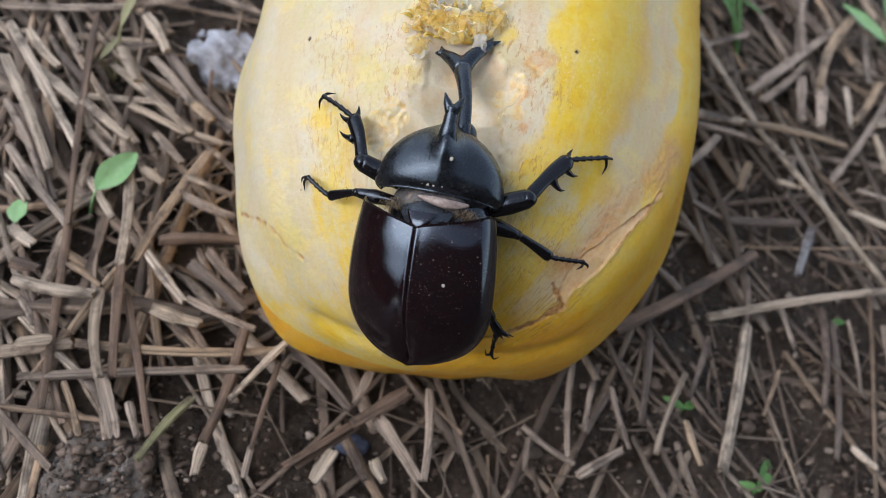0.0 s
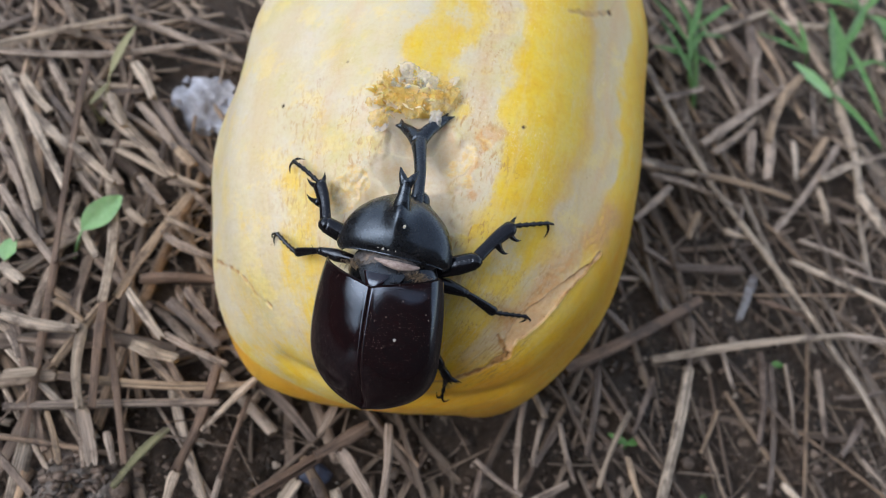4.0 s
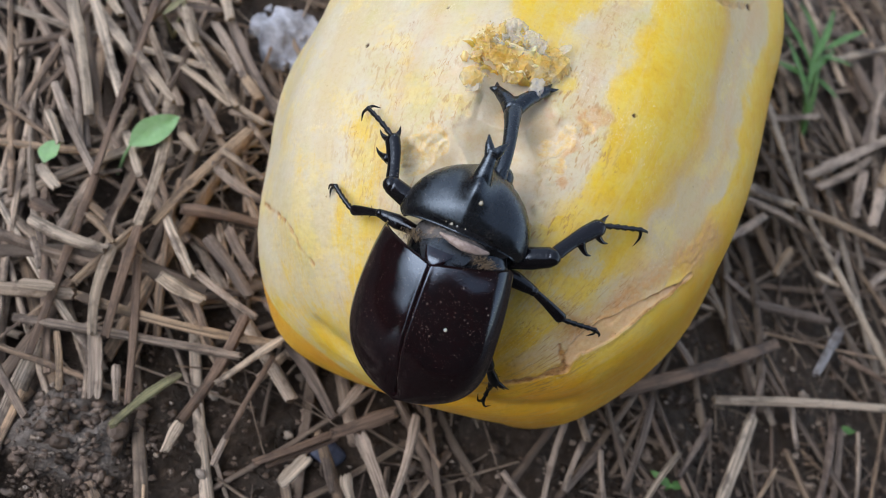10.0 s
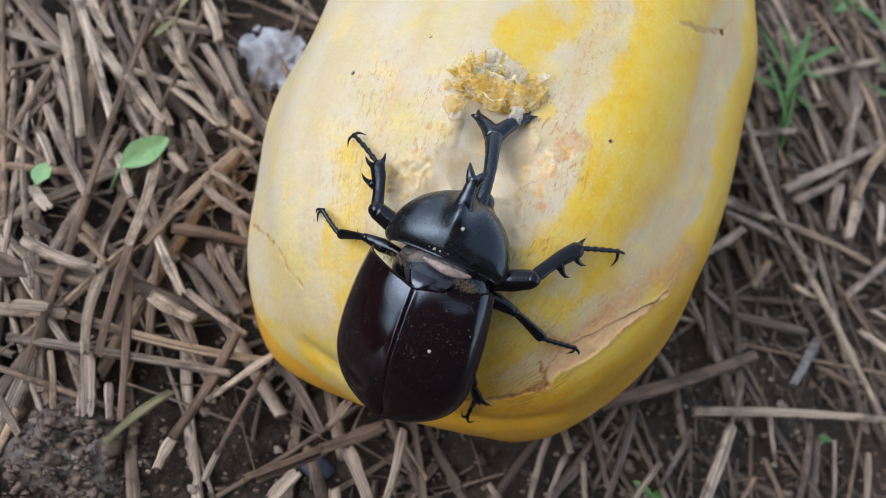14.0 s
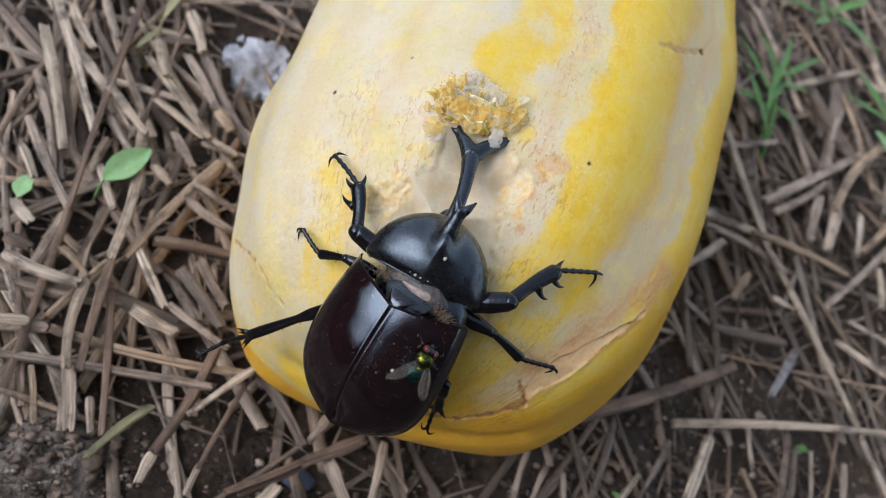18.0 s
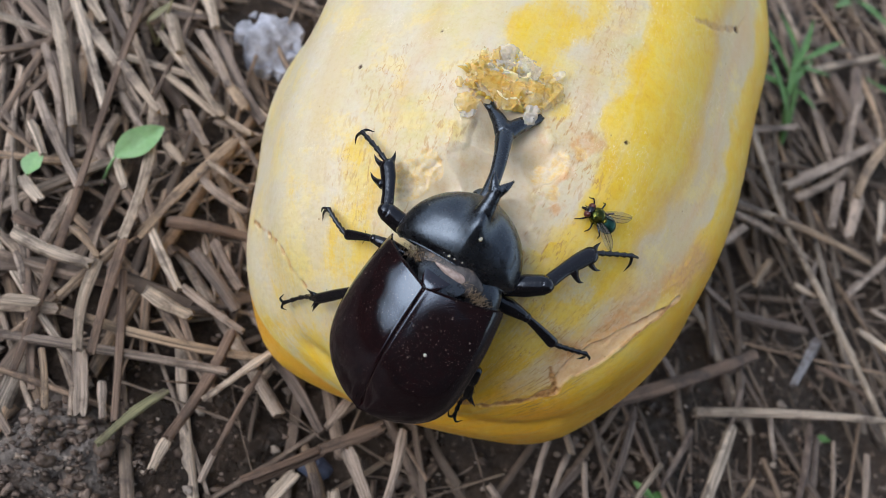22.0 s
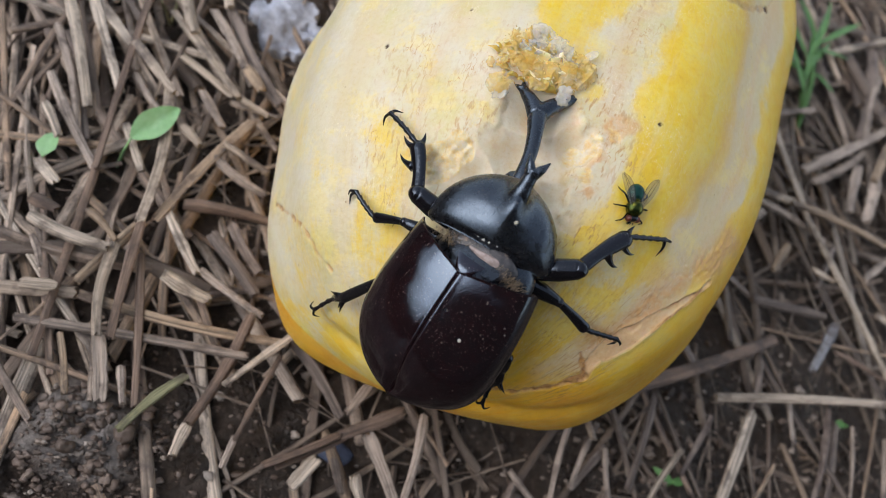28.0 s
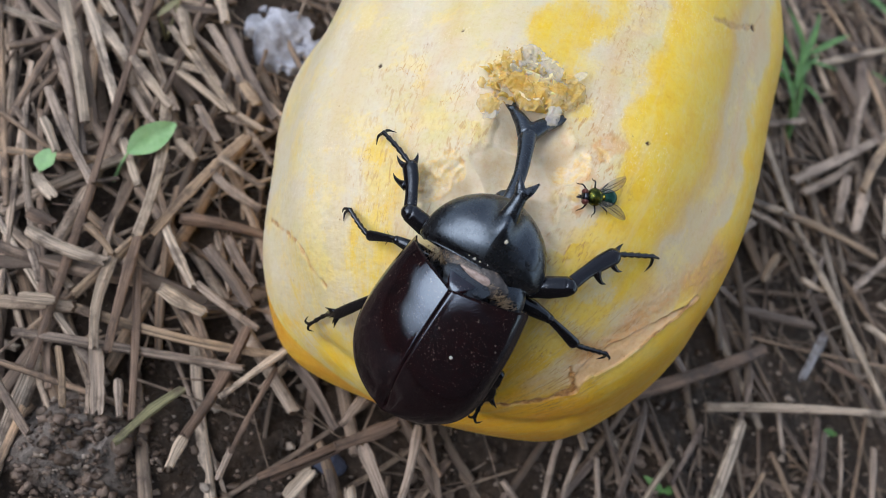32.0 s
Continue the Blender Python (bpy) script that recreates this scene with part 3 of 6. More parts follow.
def build_melon():
    near = np.linspace(0.0, math.pi / 2, 500)
    u = np.concatenate([-MELON_A * np.cos(near) ** (2 / MELON_N), 0.105 * np.sin(np.linspace(0, math.pi / 2, 40))[1:]])
    deg = np.concatenate([np.linspace(-100, 90, 860), np.linspace(90, 260, 140)[1:-1]])
    uu, dd = np.meshgrid(u, deg, indexing="ij")
    p = melon_point(uu, dd)
    du, dv = np.gradient(p, axis=0), np.gradient(p, axis=1)
    nrm = np.cross(dv, du).reshape(-1, 3)
    p, uu, dd = p.reshape(-1, 3), uu.ravel(), dd.ravel()
    nrm /= np.linalg.norm(nrm, axis=1)[:, None] + 1e-12
    out = p - np.array(MELON_AT)
    nrm *= np.sign((nrm * out).sum(1))[:, None]
    n6, n2, n1 = vnoise(p, 0.006, 11) - 0.5, vnoise(p, 0.0022, 12) - 0.5, vnoise(p, 0.0009, 13) - 0.5
    # the eaten hollow, with a ragged rim
    d = np.full(len(p), 9.0)
    for bu, bd, br in BITES:
        d = np.minimum(d, np.linalg.norm(p - melon_point(bu, bd), axis=1) - br)
    smooth_d = d
    d = d + n6 * 0.006 + n2 * 0.0026
    hole = step(d, 0.0010, -0.0022)
    rim = np.exp(-((d - 0.0012) / 0.0012) ** 2)
    lift = -hole * (0.0010 + 0.0032 * step(smooth_d, 0, -0.010)) + hole * n6 * 0.00015
    lift += rim * (n2 * 0.0004 + n1 * 0.0002)
    # nibbled skin round it, peeled in patches
    worn = step(d, 0.016, 0.0)
    patch = vnoise(p, 0.0042, 14) * 0.6 + vnoise(p, 0.0016, 15) * 0.4
    peel = step(patch, 0.50, 0.53) * step(d, 0.0075, 0.004) * (1 - hole)
    lift += -0.00012 * peel + 0.00006 * np.exp(-((patch - 0.49) / 0.012) ** 2) * step(d, 0.0075, 0.004) * (1 - hole)
    # crumbling flesh along the rim of the bite
    crumbs = np.zeros(len(p))
    for cu, cd, cr in ((-0.1246, -25.6, 0.0034), (-0.1215, -23.0, 0.0026), (-0.1136, 0.0, 0.0028), (-0.1100, 2.6, 0.0026), (-0.1160, 3.6, 0.0026), (-0.1075, 5.2, 0.0018)):
        crumbs = np.maximum(crumbs, step(np.linalg.norm(p - melon_point(cu, cd), axis=1) + n6 * 0.0045 + n2 * 0.0030, cr + 0.0003, cr - 0.0002))
    lift += crumbs * (n2 * 0.0004 + n1 * 0.0005)
    # the split on the flank
    line = on_melon((-0.1146, 45.6), (-0.1268, 40.4), (-0.1350, 38.0), (-0.1402, 37.0), (-0.1438, 41.5))
    r, along = near_line(p, line)
    r = r + n6 * 0.0007 + n2 * 0.0007
    wide = 0.0003 + 0.0027 * np.interp(along, [0, 0.25, 0.5, 0.68, 0.8, 1], [0, 0.55, 1.0, 0.9, 0.45, 0.2])
    split = step(r, wide + 0.0003, wide - 0.0002)
    above = step((dd - 40) + (uu + 0.13) * 600, 2.0, -4.0)
    lift += -0.0002 * split + 0.0002 * np.exp(-((r - wide - 0.0003) / 0.0006) ** 2) + n2 * 0.0004 * split
    thin = on_melon((-0.1438, 41.5), (-0.1468, 40.5), (-0.1515, 34), (-0.1535, 20))
    r2, a2 = near_line(p, thin)
    r2 = r2 + n2 * 0.0012 + n6 * 0.001
    scar = step(r2, 0.0011, 0.0004)
    spur, _ = near_line(p, on_melon((-0.1435, 41.5), (-0.1415, 32.4)))
    scar = np.maximum(scar, step(spur + n2 * 0.0010, 0.0009, 0.0003))
    left, _ = near_line(p, on_melon((-0.1288, -85), (-0.1364, -66), (-0.1442, -56)))
    scar = np.maximum(scar, step(left + n2 * 0.0012, 0.0009, 0.0002) * 0.8)
    stem, _ = near_line(p, on_melon((-0.0556, 17.8), (-0.0491, 25.8), (-0.0407, 33.3), (-0.0328, 35.8)))
    scar = np.maximum(scar, step(stem + n2 * 0.0012 + n6 * 0.001, 0.0008, 0.0002) * 0.6)
    pits = np.zeros(len(p))
    for pu, pd, pr in ((-0.0407, 33.3, 0.0012), (-0.0993, 11.8, 0.00045), (-0.1002, -45.9, 0.0004), (-0.0905, -30.0, 0.0003)):
        pits = np.maximum(pits, step(np.linalg.norm(p - melon_point(pu, pd), axis=1) + n2 * 0.0006, pr, pr * 0.5))
    lift += pits * -0.0003
    lift += scar * (-0.0003 + n1 * 0.0006)
    wob = dd + (vnoise(p, 0.014, 31) - 0.5) * 7 + (vnoise(p, 0.005, 34) - 0.5) * 3
    # folds near the blossom end and gentle unevenness
    band, _ = near_line(p, on_melon((-0.1380, 33.4), (-0.1268, 35.0), (-0.1146, 40.2), (-0.1040, 45.0)))
    tan = 0.95 * np.exp(-((band + n6 * 0.005 + n2 * 0.002) / 0.0042) ** 2)
    peeled, _ = near_line(p, on_melon((-0.1035, 5.6), (-0.1098, 4.6), (-0.1150, 3.0), (-0.1200, 5.6)))
    tan = np.maximum(tan, 0.9 * step(peeled + n6 * 0.007 + n2 * 0.003, 0.0032, 0.0014))
    tan += 0.32 * np.exp(-((wob - 1) / 2.0) ** 2) * step(uu, -0.110, -0.096)
    tan += 0.45 * np.exp(-((wob - 27) / 2.4) ** 2) * step(uu, -0.130, -0.105) + 0.40 * np.exp(-((wob - 36) / 1.8) ** 2) * step(uu, -0.112, -0.095) + 0.25 * np.exp(-((wob + 32) / 2.0) ** 2)
    lift += tan * np.clip(step(band, 0.008, 0.002), 0, 1) * n1 * 0.00018
    fold, _ = near_line(p, on_melon((-0.152, -75), (-0.1560, -20), (-0.1545, 45), (-0.146, 66)))
    lift += -0.0012 * np.exp(-(fold / 0.0034) ** 2)
    lift += (vnoise(p, 0.03, 21) - 0.5) * 0.0014 + n1 * 0.00012
    # colour fields
    low = step(uu, -0.106, -0.126)
    yellow = (1.0 - 0.70 * low) * step(wob, 4, 11) * step(wob, 31, 25) + 0.95 * step(wob, 38, 46) + 0.42 * step(wob, -20, -13) * step(wob, 1, -6) * step(uu, -0.110, -0.098)
    yellow += 0.08 * step(wob, -50, -68) + 0.34 * step(wob, -52, -42) * step(wob, -22, -34) * low + 0.12
    yellow += 0.26 * np.exp(-((wob - 32) / 7) ** 2) * step(uu, -0.118, -0.100)
    yellow += 0.13 * step(uu, -0.108, -0.132) * step(wob, -20, 10) * (1 - step(wob, 34, 40) * step(wob, 60, 44) * 0.2)
    yellow += 0.36 * step(uu, -0.140, -0.154) + (vnoise(p, 0.007, 33) - 0.5) * 0.45
    ripe = np.clip(step(wob, 38, 60) * 0.9 + step(uu, -0.138, -0.1555) * 0.85 * step(wob, -60, 15), 0, 1)
    grey = step(np.abs(wob - 34), 9, 4) * step(uu, -0.140, -0.11) + step(np.abs(wob + 51), 5, 1) * 0.6 + step(np.abs(wob - 1), 4, 1) * 0.3
    stain = np.clip(worn * 0.9 + 0.7 * np.exp(-(np.abs(r - 0.004) / 0.007) ** 2) * above + 0.6 * np.exp(-((dd + 40) / 7) ** 2) * step(uu, -0.085, -0.105) * step(uu, -0.145, -0.125) + 0.5 * np.exp(-((dd - 1) / 5) ** 2) + 0.35 * step(uu, -0.120, -0.138) * step(dd, -10, 10), 0, 1)
    cork = np.clip(scar + (0.35 + 0.9 * step(n6, -0.15, 0.15)) * np.exp(-((r - wide - 0.0001) / 0.00026) ** 2), 0, 1)
    me = mesh_of("melon", p + nrm * lift[:, None] - np.array(MELON_AT), grid_faces(len(u), len(deg), True))
    for name, values in (("yellow", yellow), ("grey", grey), ("stain", stain), ("cork", cork), ("split", split), ("tan", tan), ("ripe", ripe), ("flesh", np.maximum(hole, peel * 0.55)), ("crumb", crumbs), ("pit", pits)):
        me.attributes.new(name, "FLOAT", "POINT").data.foreach_set("value", np.clip(values, 0, 1).astype(np.float32))
    own = np.stack([np.radians(dd) * 0.055, uu, 0 * uu], -1)
    me.attributes.new("skin", "FLOAT_VECTOR", "POINT").data.foreach_set("vector", own.astype(np.float32).ravel())
    melon = thing("melon", me, SKIN, "ripe yellow and cream ribbed melon, bitten open and split, on straw", "melon")
    melon.matrix_basis = Matrix.Translation(MELON_AT)
    return melon


def pulp(melon, u0, d0, su, sd, rise, seed, label, material, n=90):
    """A ragged heap of chewed flesh on the skin round (u0, d0)."""
    i, j = np.meshgrid(np.linspace(-1.4, 1.4, n), np.linspace(-1.4, 1.4, n), indexing="ij")
    flat = np.stack([i.ravel() * su * 2.0, j.ravel() * sd, np.full(n * n, seed * 0.37)], -1)
    mask = 1 - (i**2 + j**2).ravel() + (vnoise(flat, 0.0034, seed) - 0.5) * 1.5 + (vnoise(flat, 0.0012, seed + 1) - 0.5) * 0.8
    ridge = 1 - np.abs(2 * vnoise(flat, 0.0046, seed + 2) - 1)
    fine = 1 - np.abs(2 * vnoise(flat, 0.0011, seed + 3) - 1)
    h = rise * (0.30 + 0.70 * ridge**1.3) * (0.72 + 0.40 * fine) * step(mask, 0.0, 0.30)
    h = np.where(mask > 0.06, h + 0.0002, -0.0006)
    p = melon_point(u0 + su * i.ravel(), d0 + np.degrees(sd * j.ravel() / 0.055), h / MELON_B)
    p += (np.stack([vnoise(flat, 0.0016, seed + 5), vnoise(flat, 0.0016, seed + 6), 0 * h], -1) - (0.5, 0.5, 0)) * 0.0007
    f = grid_faces(n, n)
    keep = (mask[f] > -0.10).all(1)
    used = np.unique(f[keep])
    renum = np.zeros(n * n, int)
    renum[used] = np.arange(len(used))
    me = mesh_of("pulp", p[used] - np.array(MELON_AT), renum[f[keep]])
    me.attributes.new("high", "FLOAT", "POINT").data.foreach_set("value", np.clip(h / rise, 0, 1)[used].astype(np.float32))
    part("pulp", me, material, melon, label)


def shreds(melon, count, u0, d0, su, sd, seed):
    """Thin torn slivers standing off the heap's rim."""
    rng = np.random.RandomState(seed)
    for _ in range(count):
        a = rng.uniform(0, 2 * math.pi)
        u, d = u0 + su * math.cos(a), d0 + sd * math.sin(a)
        at, up = melon_point(u, d), melon_point(u, d, 0.05) - melon_point(u, d)
        out = melon_point(u + su * 0.3 * math.cos(a), d + sd * 0.3 * math.sin(a)) - at
        out, up = out / np.linalg.norm(out), up / np.linalg.norm(up)
        tip = at + out * rng.uniform(0.001, 0.0028) + up * rng.uniform(0.0002, 0.0016)
        mid = (at + tip) / 2 + up * rng.uniform(0, 0.0006)
        s = Shape().tube((np.array([at - up * 0.0004, mid, tip]) - np.array(MELON_AT)) * 1000, [rng.uniform(0.5, 1.0), rng.uniform(0.3, 0.7), 0.06], 7, 0.3)
        part("shred", s.mesh("shred"), FLESH if rng.rand() < 0.7 else FLESH_PALE, melon)


def flake(melon, u0, d0, across, along, turn, lean, dome, lift, seed, material, label=""):
    """A ragged, curled sheet of torn flesh, sizes in millimetres, on the skin at (u0, d0)."""
    at = melon_point(u0, d0)
    eu, ed = melon_point(u0 + 1e-4, d0) - at, melon_point(u0, d0 + 0.1) - at
    eu, ed = eu / np.linalg.norm(eu), ed / np.linalg.norm(ed)
    up = np.cross(ed, eu)
    up /= np.linalg.norm(up)
    n = 84
    i, j = (g.ravel() for g in np.meshgrid(np.linspace(-1.25, 1.25, n), np.linspace(-1.25, 1.25, n), indexing="ij"))
    q = np.stack([i * across / 2, j * along / 2, np.full(n * n, seed * 3.7)], -1)
    mask = 1 - (np.abs(i) ** 2.4 + np.abs(j) ** 2.4) + (vnoise(q, 0.22 * (across + along), seed) - 0.5) * 2.2 + (vnoise(q, 0.7, seed + 1) - 0.5) * 1.1 + (vnoise(q, 0.36, seed + 4) - 0.5) * 1.1
    crisp = (0.5 - np.abs(2 * vnoise(q * (1, 0.45, 1), 2.1, seed + 2) - 1)) * 1.1 + (vnoise(q, 0.7, seed + 3) - 0.5) * 0.45 + (vnoise(q, 0.3, seed + 5) - 0.5) * 0.16
    z = lift + lean * (j + 1) + dome * (1 - 0.8 * i * i - 0.5 * j * j) + crisp * min(1.0, 0.3 + dome)
    c, s = math.cos(math.radians(turn)), math.sin(math.radians(turn))
    x, y = c * q[:, 0] - s * q[:, 1], s * q[:, 0] + c * q[:, 1]
    p = at + (x[:, None] * ed + y[:, None] * eu + z[:, None] * up) / 1000
    f = grid_faces(n, n)
    f = f[(mask[f] > 0).all(1)]
    used = np.unique(f)
    renum = np.zeros(n * n, int)
    renum[used] = np.arange(len(used))
    f, p = renum[f], p[used] - np.array(MELON_AT)
    thick = 0.00014
    m = len(p)
    sides = {}
    for q4 in f.tolist():
        for e in zip(q4, q4[1:] + q4[:1]):
            if (e[1], e[0]) in sides:
                del sides[(e[1], e[0])]
            else:
                sides[e] = 1
    shell = Shape().add(np.vstack([p, p - up * thick]), f.tolist() + (f[:, ::-1] + m).tolist() + [[b_, a_, a_ + m, b_ + m] for a_, b_ in sides])
    part("flake", shell.mesh("flake", 1.0), material, melon, label)


def chips(melon, count, u0, d0, reach, lift, seed):
    """Small glassy splinters of flesh piled round (u0, d0), sizes in millimetres."""
    rng = np.random.RandomState(seed)
    for _ in range(count):
        at = melon_point(u0 + rng.normal() * reach * 0.0005, d0 + rng.normal() * reach * 0.6, (lift * rng.uniform(0.55, 1.05)) / 1000 / MELON_B) - np.array(MELON_AT)
        n = rng.randint(5, 8)
        ang = np.sort(rng.uniform(0, 2 * math.pi, n))
        r = rng.uniform(0.35, 1.15) * rng.uniform(0.55, 1.1, n)
        flat = np.stack([r * np.cos(ang), r * np.sin(ang), rng.normal(0, 0.18, n)], -1)
        verts = np.vstack([flat + (0, 0, 0.22), flat * 1.1 - (0, 0, 0.22), [[0, 0, 0.42]]])
        faces = [[i, (i + 1) % n, 2 * n] for i in range(n)] + [[(i + 1) % n, i, i + n, (i + 1) % n + n] for i in range(n)] + [list(range(2 * n - 1, n - 1, -1))]
        turn = np.array(pose(0, 0, 0, rng.normal(0, 35) + 35, rng.normal(0, 35), rng.uniform(0, 360)).to_3x3())
        part("chip", Shape().add(verts @ turn.T + at * 1000, faces).mesh("chip", 0.001, False), ICE if rng.rand() < 0.65 else AMBER, melon)


def build_pulp(melon):
    amber, flap, glassy = "ragged sheet of torn amber flesh", "torn flap of melon skin", "glassy torn piece of flesh"
    pulp(melon, -0.0992, -12.9, 0.0042, 0.0068, 0.0019, 3, "heap of chewed amber pulp", FLESH, 130)
    for k, (u, d, across, along, turn, lean, dome, lift, material, label) in enumerate((
        (-0.1005, -19.4, 5.9, 7.5, 14, 0.2, 1.2, 0.4, AMBER, amber),
        (-0.0964, -17.8, 5.2, 4.6, 30, 0.5, 0.9, 0.5, AMBER, amber),
        (-0.0943, -15.0, 5.5, 3.7, 5, 0.5, 0.5, 0.8, ICE, glassy),
        (-0.0952, -11.3, 5.5, 3.9, -10, 0.4, 0.7, 0.9, ICE, glassy),
        (-0.1013, -15.5, 5.5, 6.2, 18, 0.5, 0.8, 0.5, AMBER, amber),
        (-0.1023, -12.0, 5.9, 6.3, 4, 0.5, 0.7, 0.5, AMBER, amber),
        (-0.1004, -8.3, 4.8, 6.6, -8, 0.4, 0.9, 0.5, AMBER, amber),
        (-0.0988, -5.7, 4.2, 7.4, -24, 0.3, 0.9, 0.3, AMBER, amber),
        (-0.0954, -6.6, 2.9, 4.6, -34, 0.6, 0.4, 0.7, AMBER, amber),
        (-0.1069, -19.2, 6.1, 3.9, 32, 0.3, 0.6, 0.2, AMBER, flap),
        (-0.1091, -18.5, 3.3, 2.8, 10, 0.2, 0.4, 0.1, ICE, flap),
        (-0.1046, -7.4, 2.6, 4.2, 8, 0.3, 0.5, 1.7, ICE, "white sliver hanging from the heap"),
        (-0.1033, -22.0, 1.7, 2.4, 20, 0.3, 0.2, 0.2, AMBER, ""),
        (-0.0929, -15.2, 1.8, 2.4, 15, 0.5, 0.3, 0.5, ICE, ""),
        (-0.0934, -5.5, 1.5, 2.8, -40, 0.6, 0.2, 0.5, ICE, ""),
    )):
        flake(melon, u, d, across, along, turn, lean, dome, lift, k + 3, material, label)
    for k, (u, d, reach, up, count) in enumerate(((-0.0980, -16.6, 1.3, 1.8, 11), (-0.0974, -14.4, 1.4, 2.1, 13), (-0.0972, -12.2, 1.3, 2.0, 12), (-0.0958, -7.8, 1.1, 1.3, 7))):
        chips(melon, count, u, d, reach, up, 51 + k)
    shreds(melon, 16, -0.0996, -13.2, 0.0046, 8.0, 4)


MELON = build_melon()
build_pulp(MELON)


# ---- rhinoceros beetle ----
BEETLE_AT = pose(0.03617, 0.08113, 0.09822, 42.59, -19.36, -24.10)
BEETLE = thing("rhinoceros_beetle", None, None, "glossy black and dark red-brown horned rhinoceros beetle feeding on the melon", "beetle")
BEETLE.matrix_basis = BEETLE_AT


def mm(x, y, z, rx=0, ry=0, rz=0):
    return pose(x / 1000, y / 1000, z / 1000, rx, ry, rz)


def wing_case(side):
    rows, cols = 64, 40
    v, a = np.meshgrid(np.linspace(0, 1, rows), np.concatenate([[0, 0.006, 0.012, 0.02, 0.03, 0.045], np.linspace(0.065, 1, cols - 6)]), indexing="ij")
    w = np.where(v < 0.52, 1 - 0.11 * np.clip((0.52 - v) / 0.52, 0, 1) ** 2.2, (1 - np.clip((v - 0.52) / 0.48, 0, 1) ** 2.5) ** (1 / 2.1))
    front = -0.4 + 4.2 * a**0.75 - 1.3 * np.clip((a - 0.8) / 0.2, 0, 1) ** 2
    tail = -29.6 + 0.5 * (1 - a) + 1.5 * np.exp(-(a / 0.10) ** 2)
    y = front + (tail - front) * v
    x = 15.0 * w * np.sin(a * math.pi / 2) ** 0.96
    top = -7.6 * np.clip((v - 0.30) / 0.70, 0, 1) ** 2.3 - 0.4 * np.clip((0.22 - v) / 0.22, 0, 1) ** 2
    z = top - 9.2 * w ** 0.8 * (0.82 * (1 - np.cos(a * math.pi / 2)) ** 1.35 + 0.18 * np.sin(a * math.pi / 2))
    z = z - 0.30 * np.exp(-(x / 0.17) ** 2) + 0.05 * np.exp(-((x - 0.6) / 0.25) ** 2)
    z = z - 0.3 * np.exp(-((x - 9.5) / 3.0) ** 2 - ((y - 0.5) / 2.6) ** 2)
    x = x + 0.35 * np.clip((a - 0.93) / 0.07, 0, 1) * w
    p = np.stack([side * x - 0.5, y, z], -1).reshape(-1, 3)
    low = p.copy()
    low[:, 2] -= 0.45
    low[:, 0] *= 0.985
    f = grid_faces(rows, cols)
    f = f if side < 0 else f[:, ::-1]
    s = Shape().add(p, f).add(low, f[:, ::-1])
    n = rows * cols
    edge = [i * cols + cols - 1 for i in range(rows)]
    lip = [[a_, b_, b_ + n, a_ + n] for a_, b_ in zip(edge[:-1], edge[1:])]
    lip += [[j + 1, j, j + n, j + 1 + n] for j in range(cols - 1)]
    s.f += [q if side > 0 else q[::-1] for q in lip]
    return s.mesh("elytron")


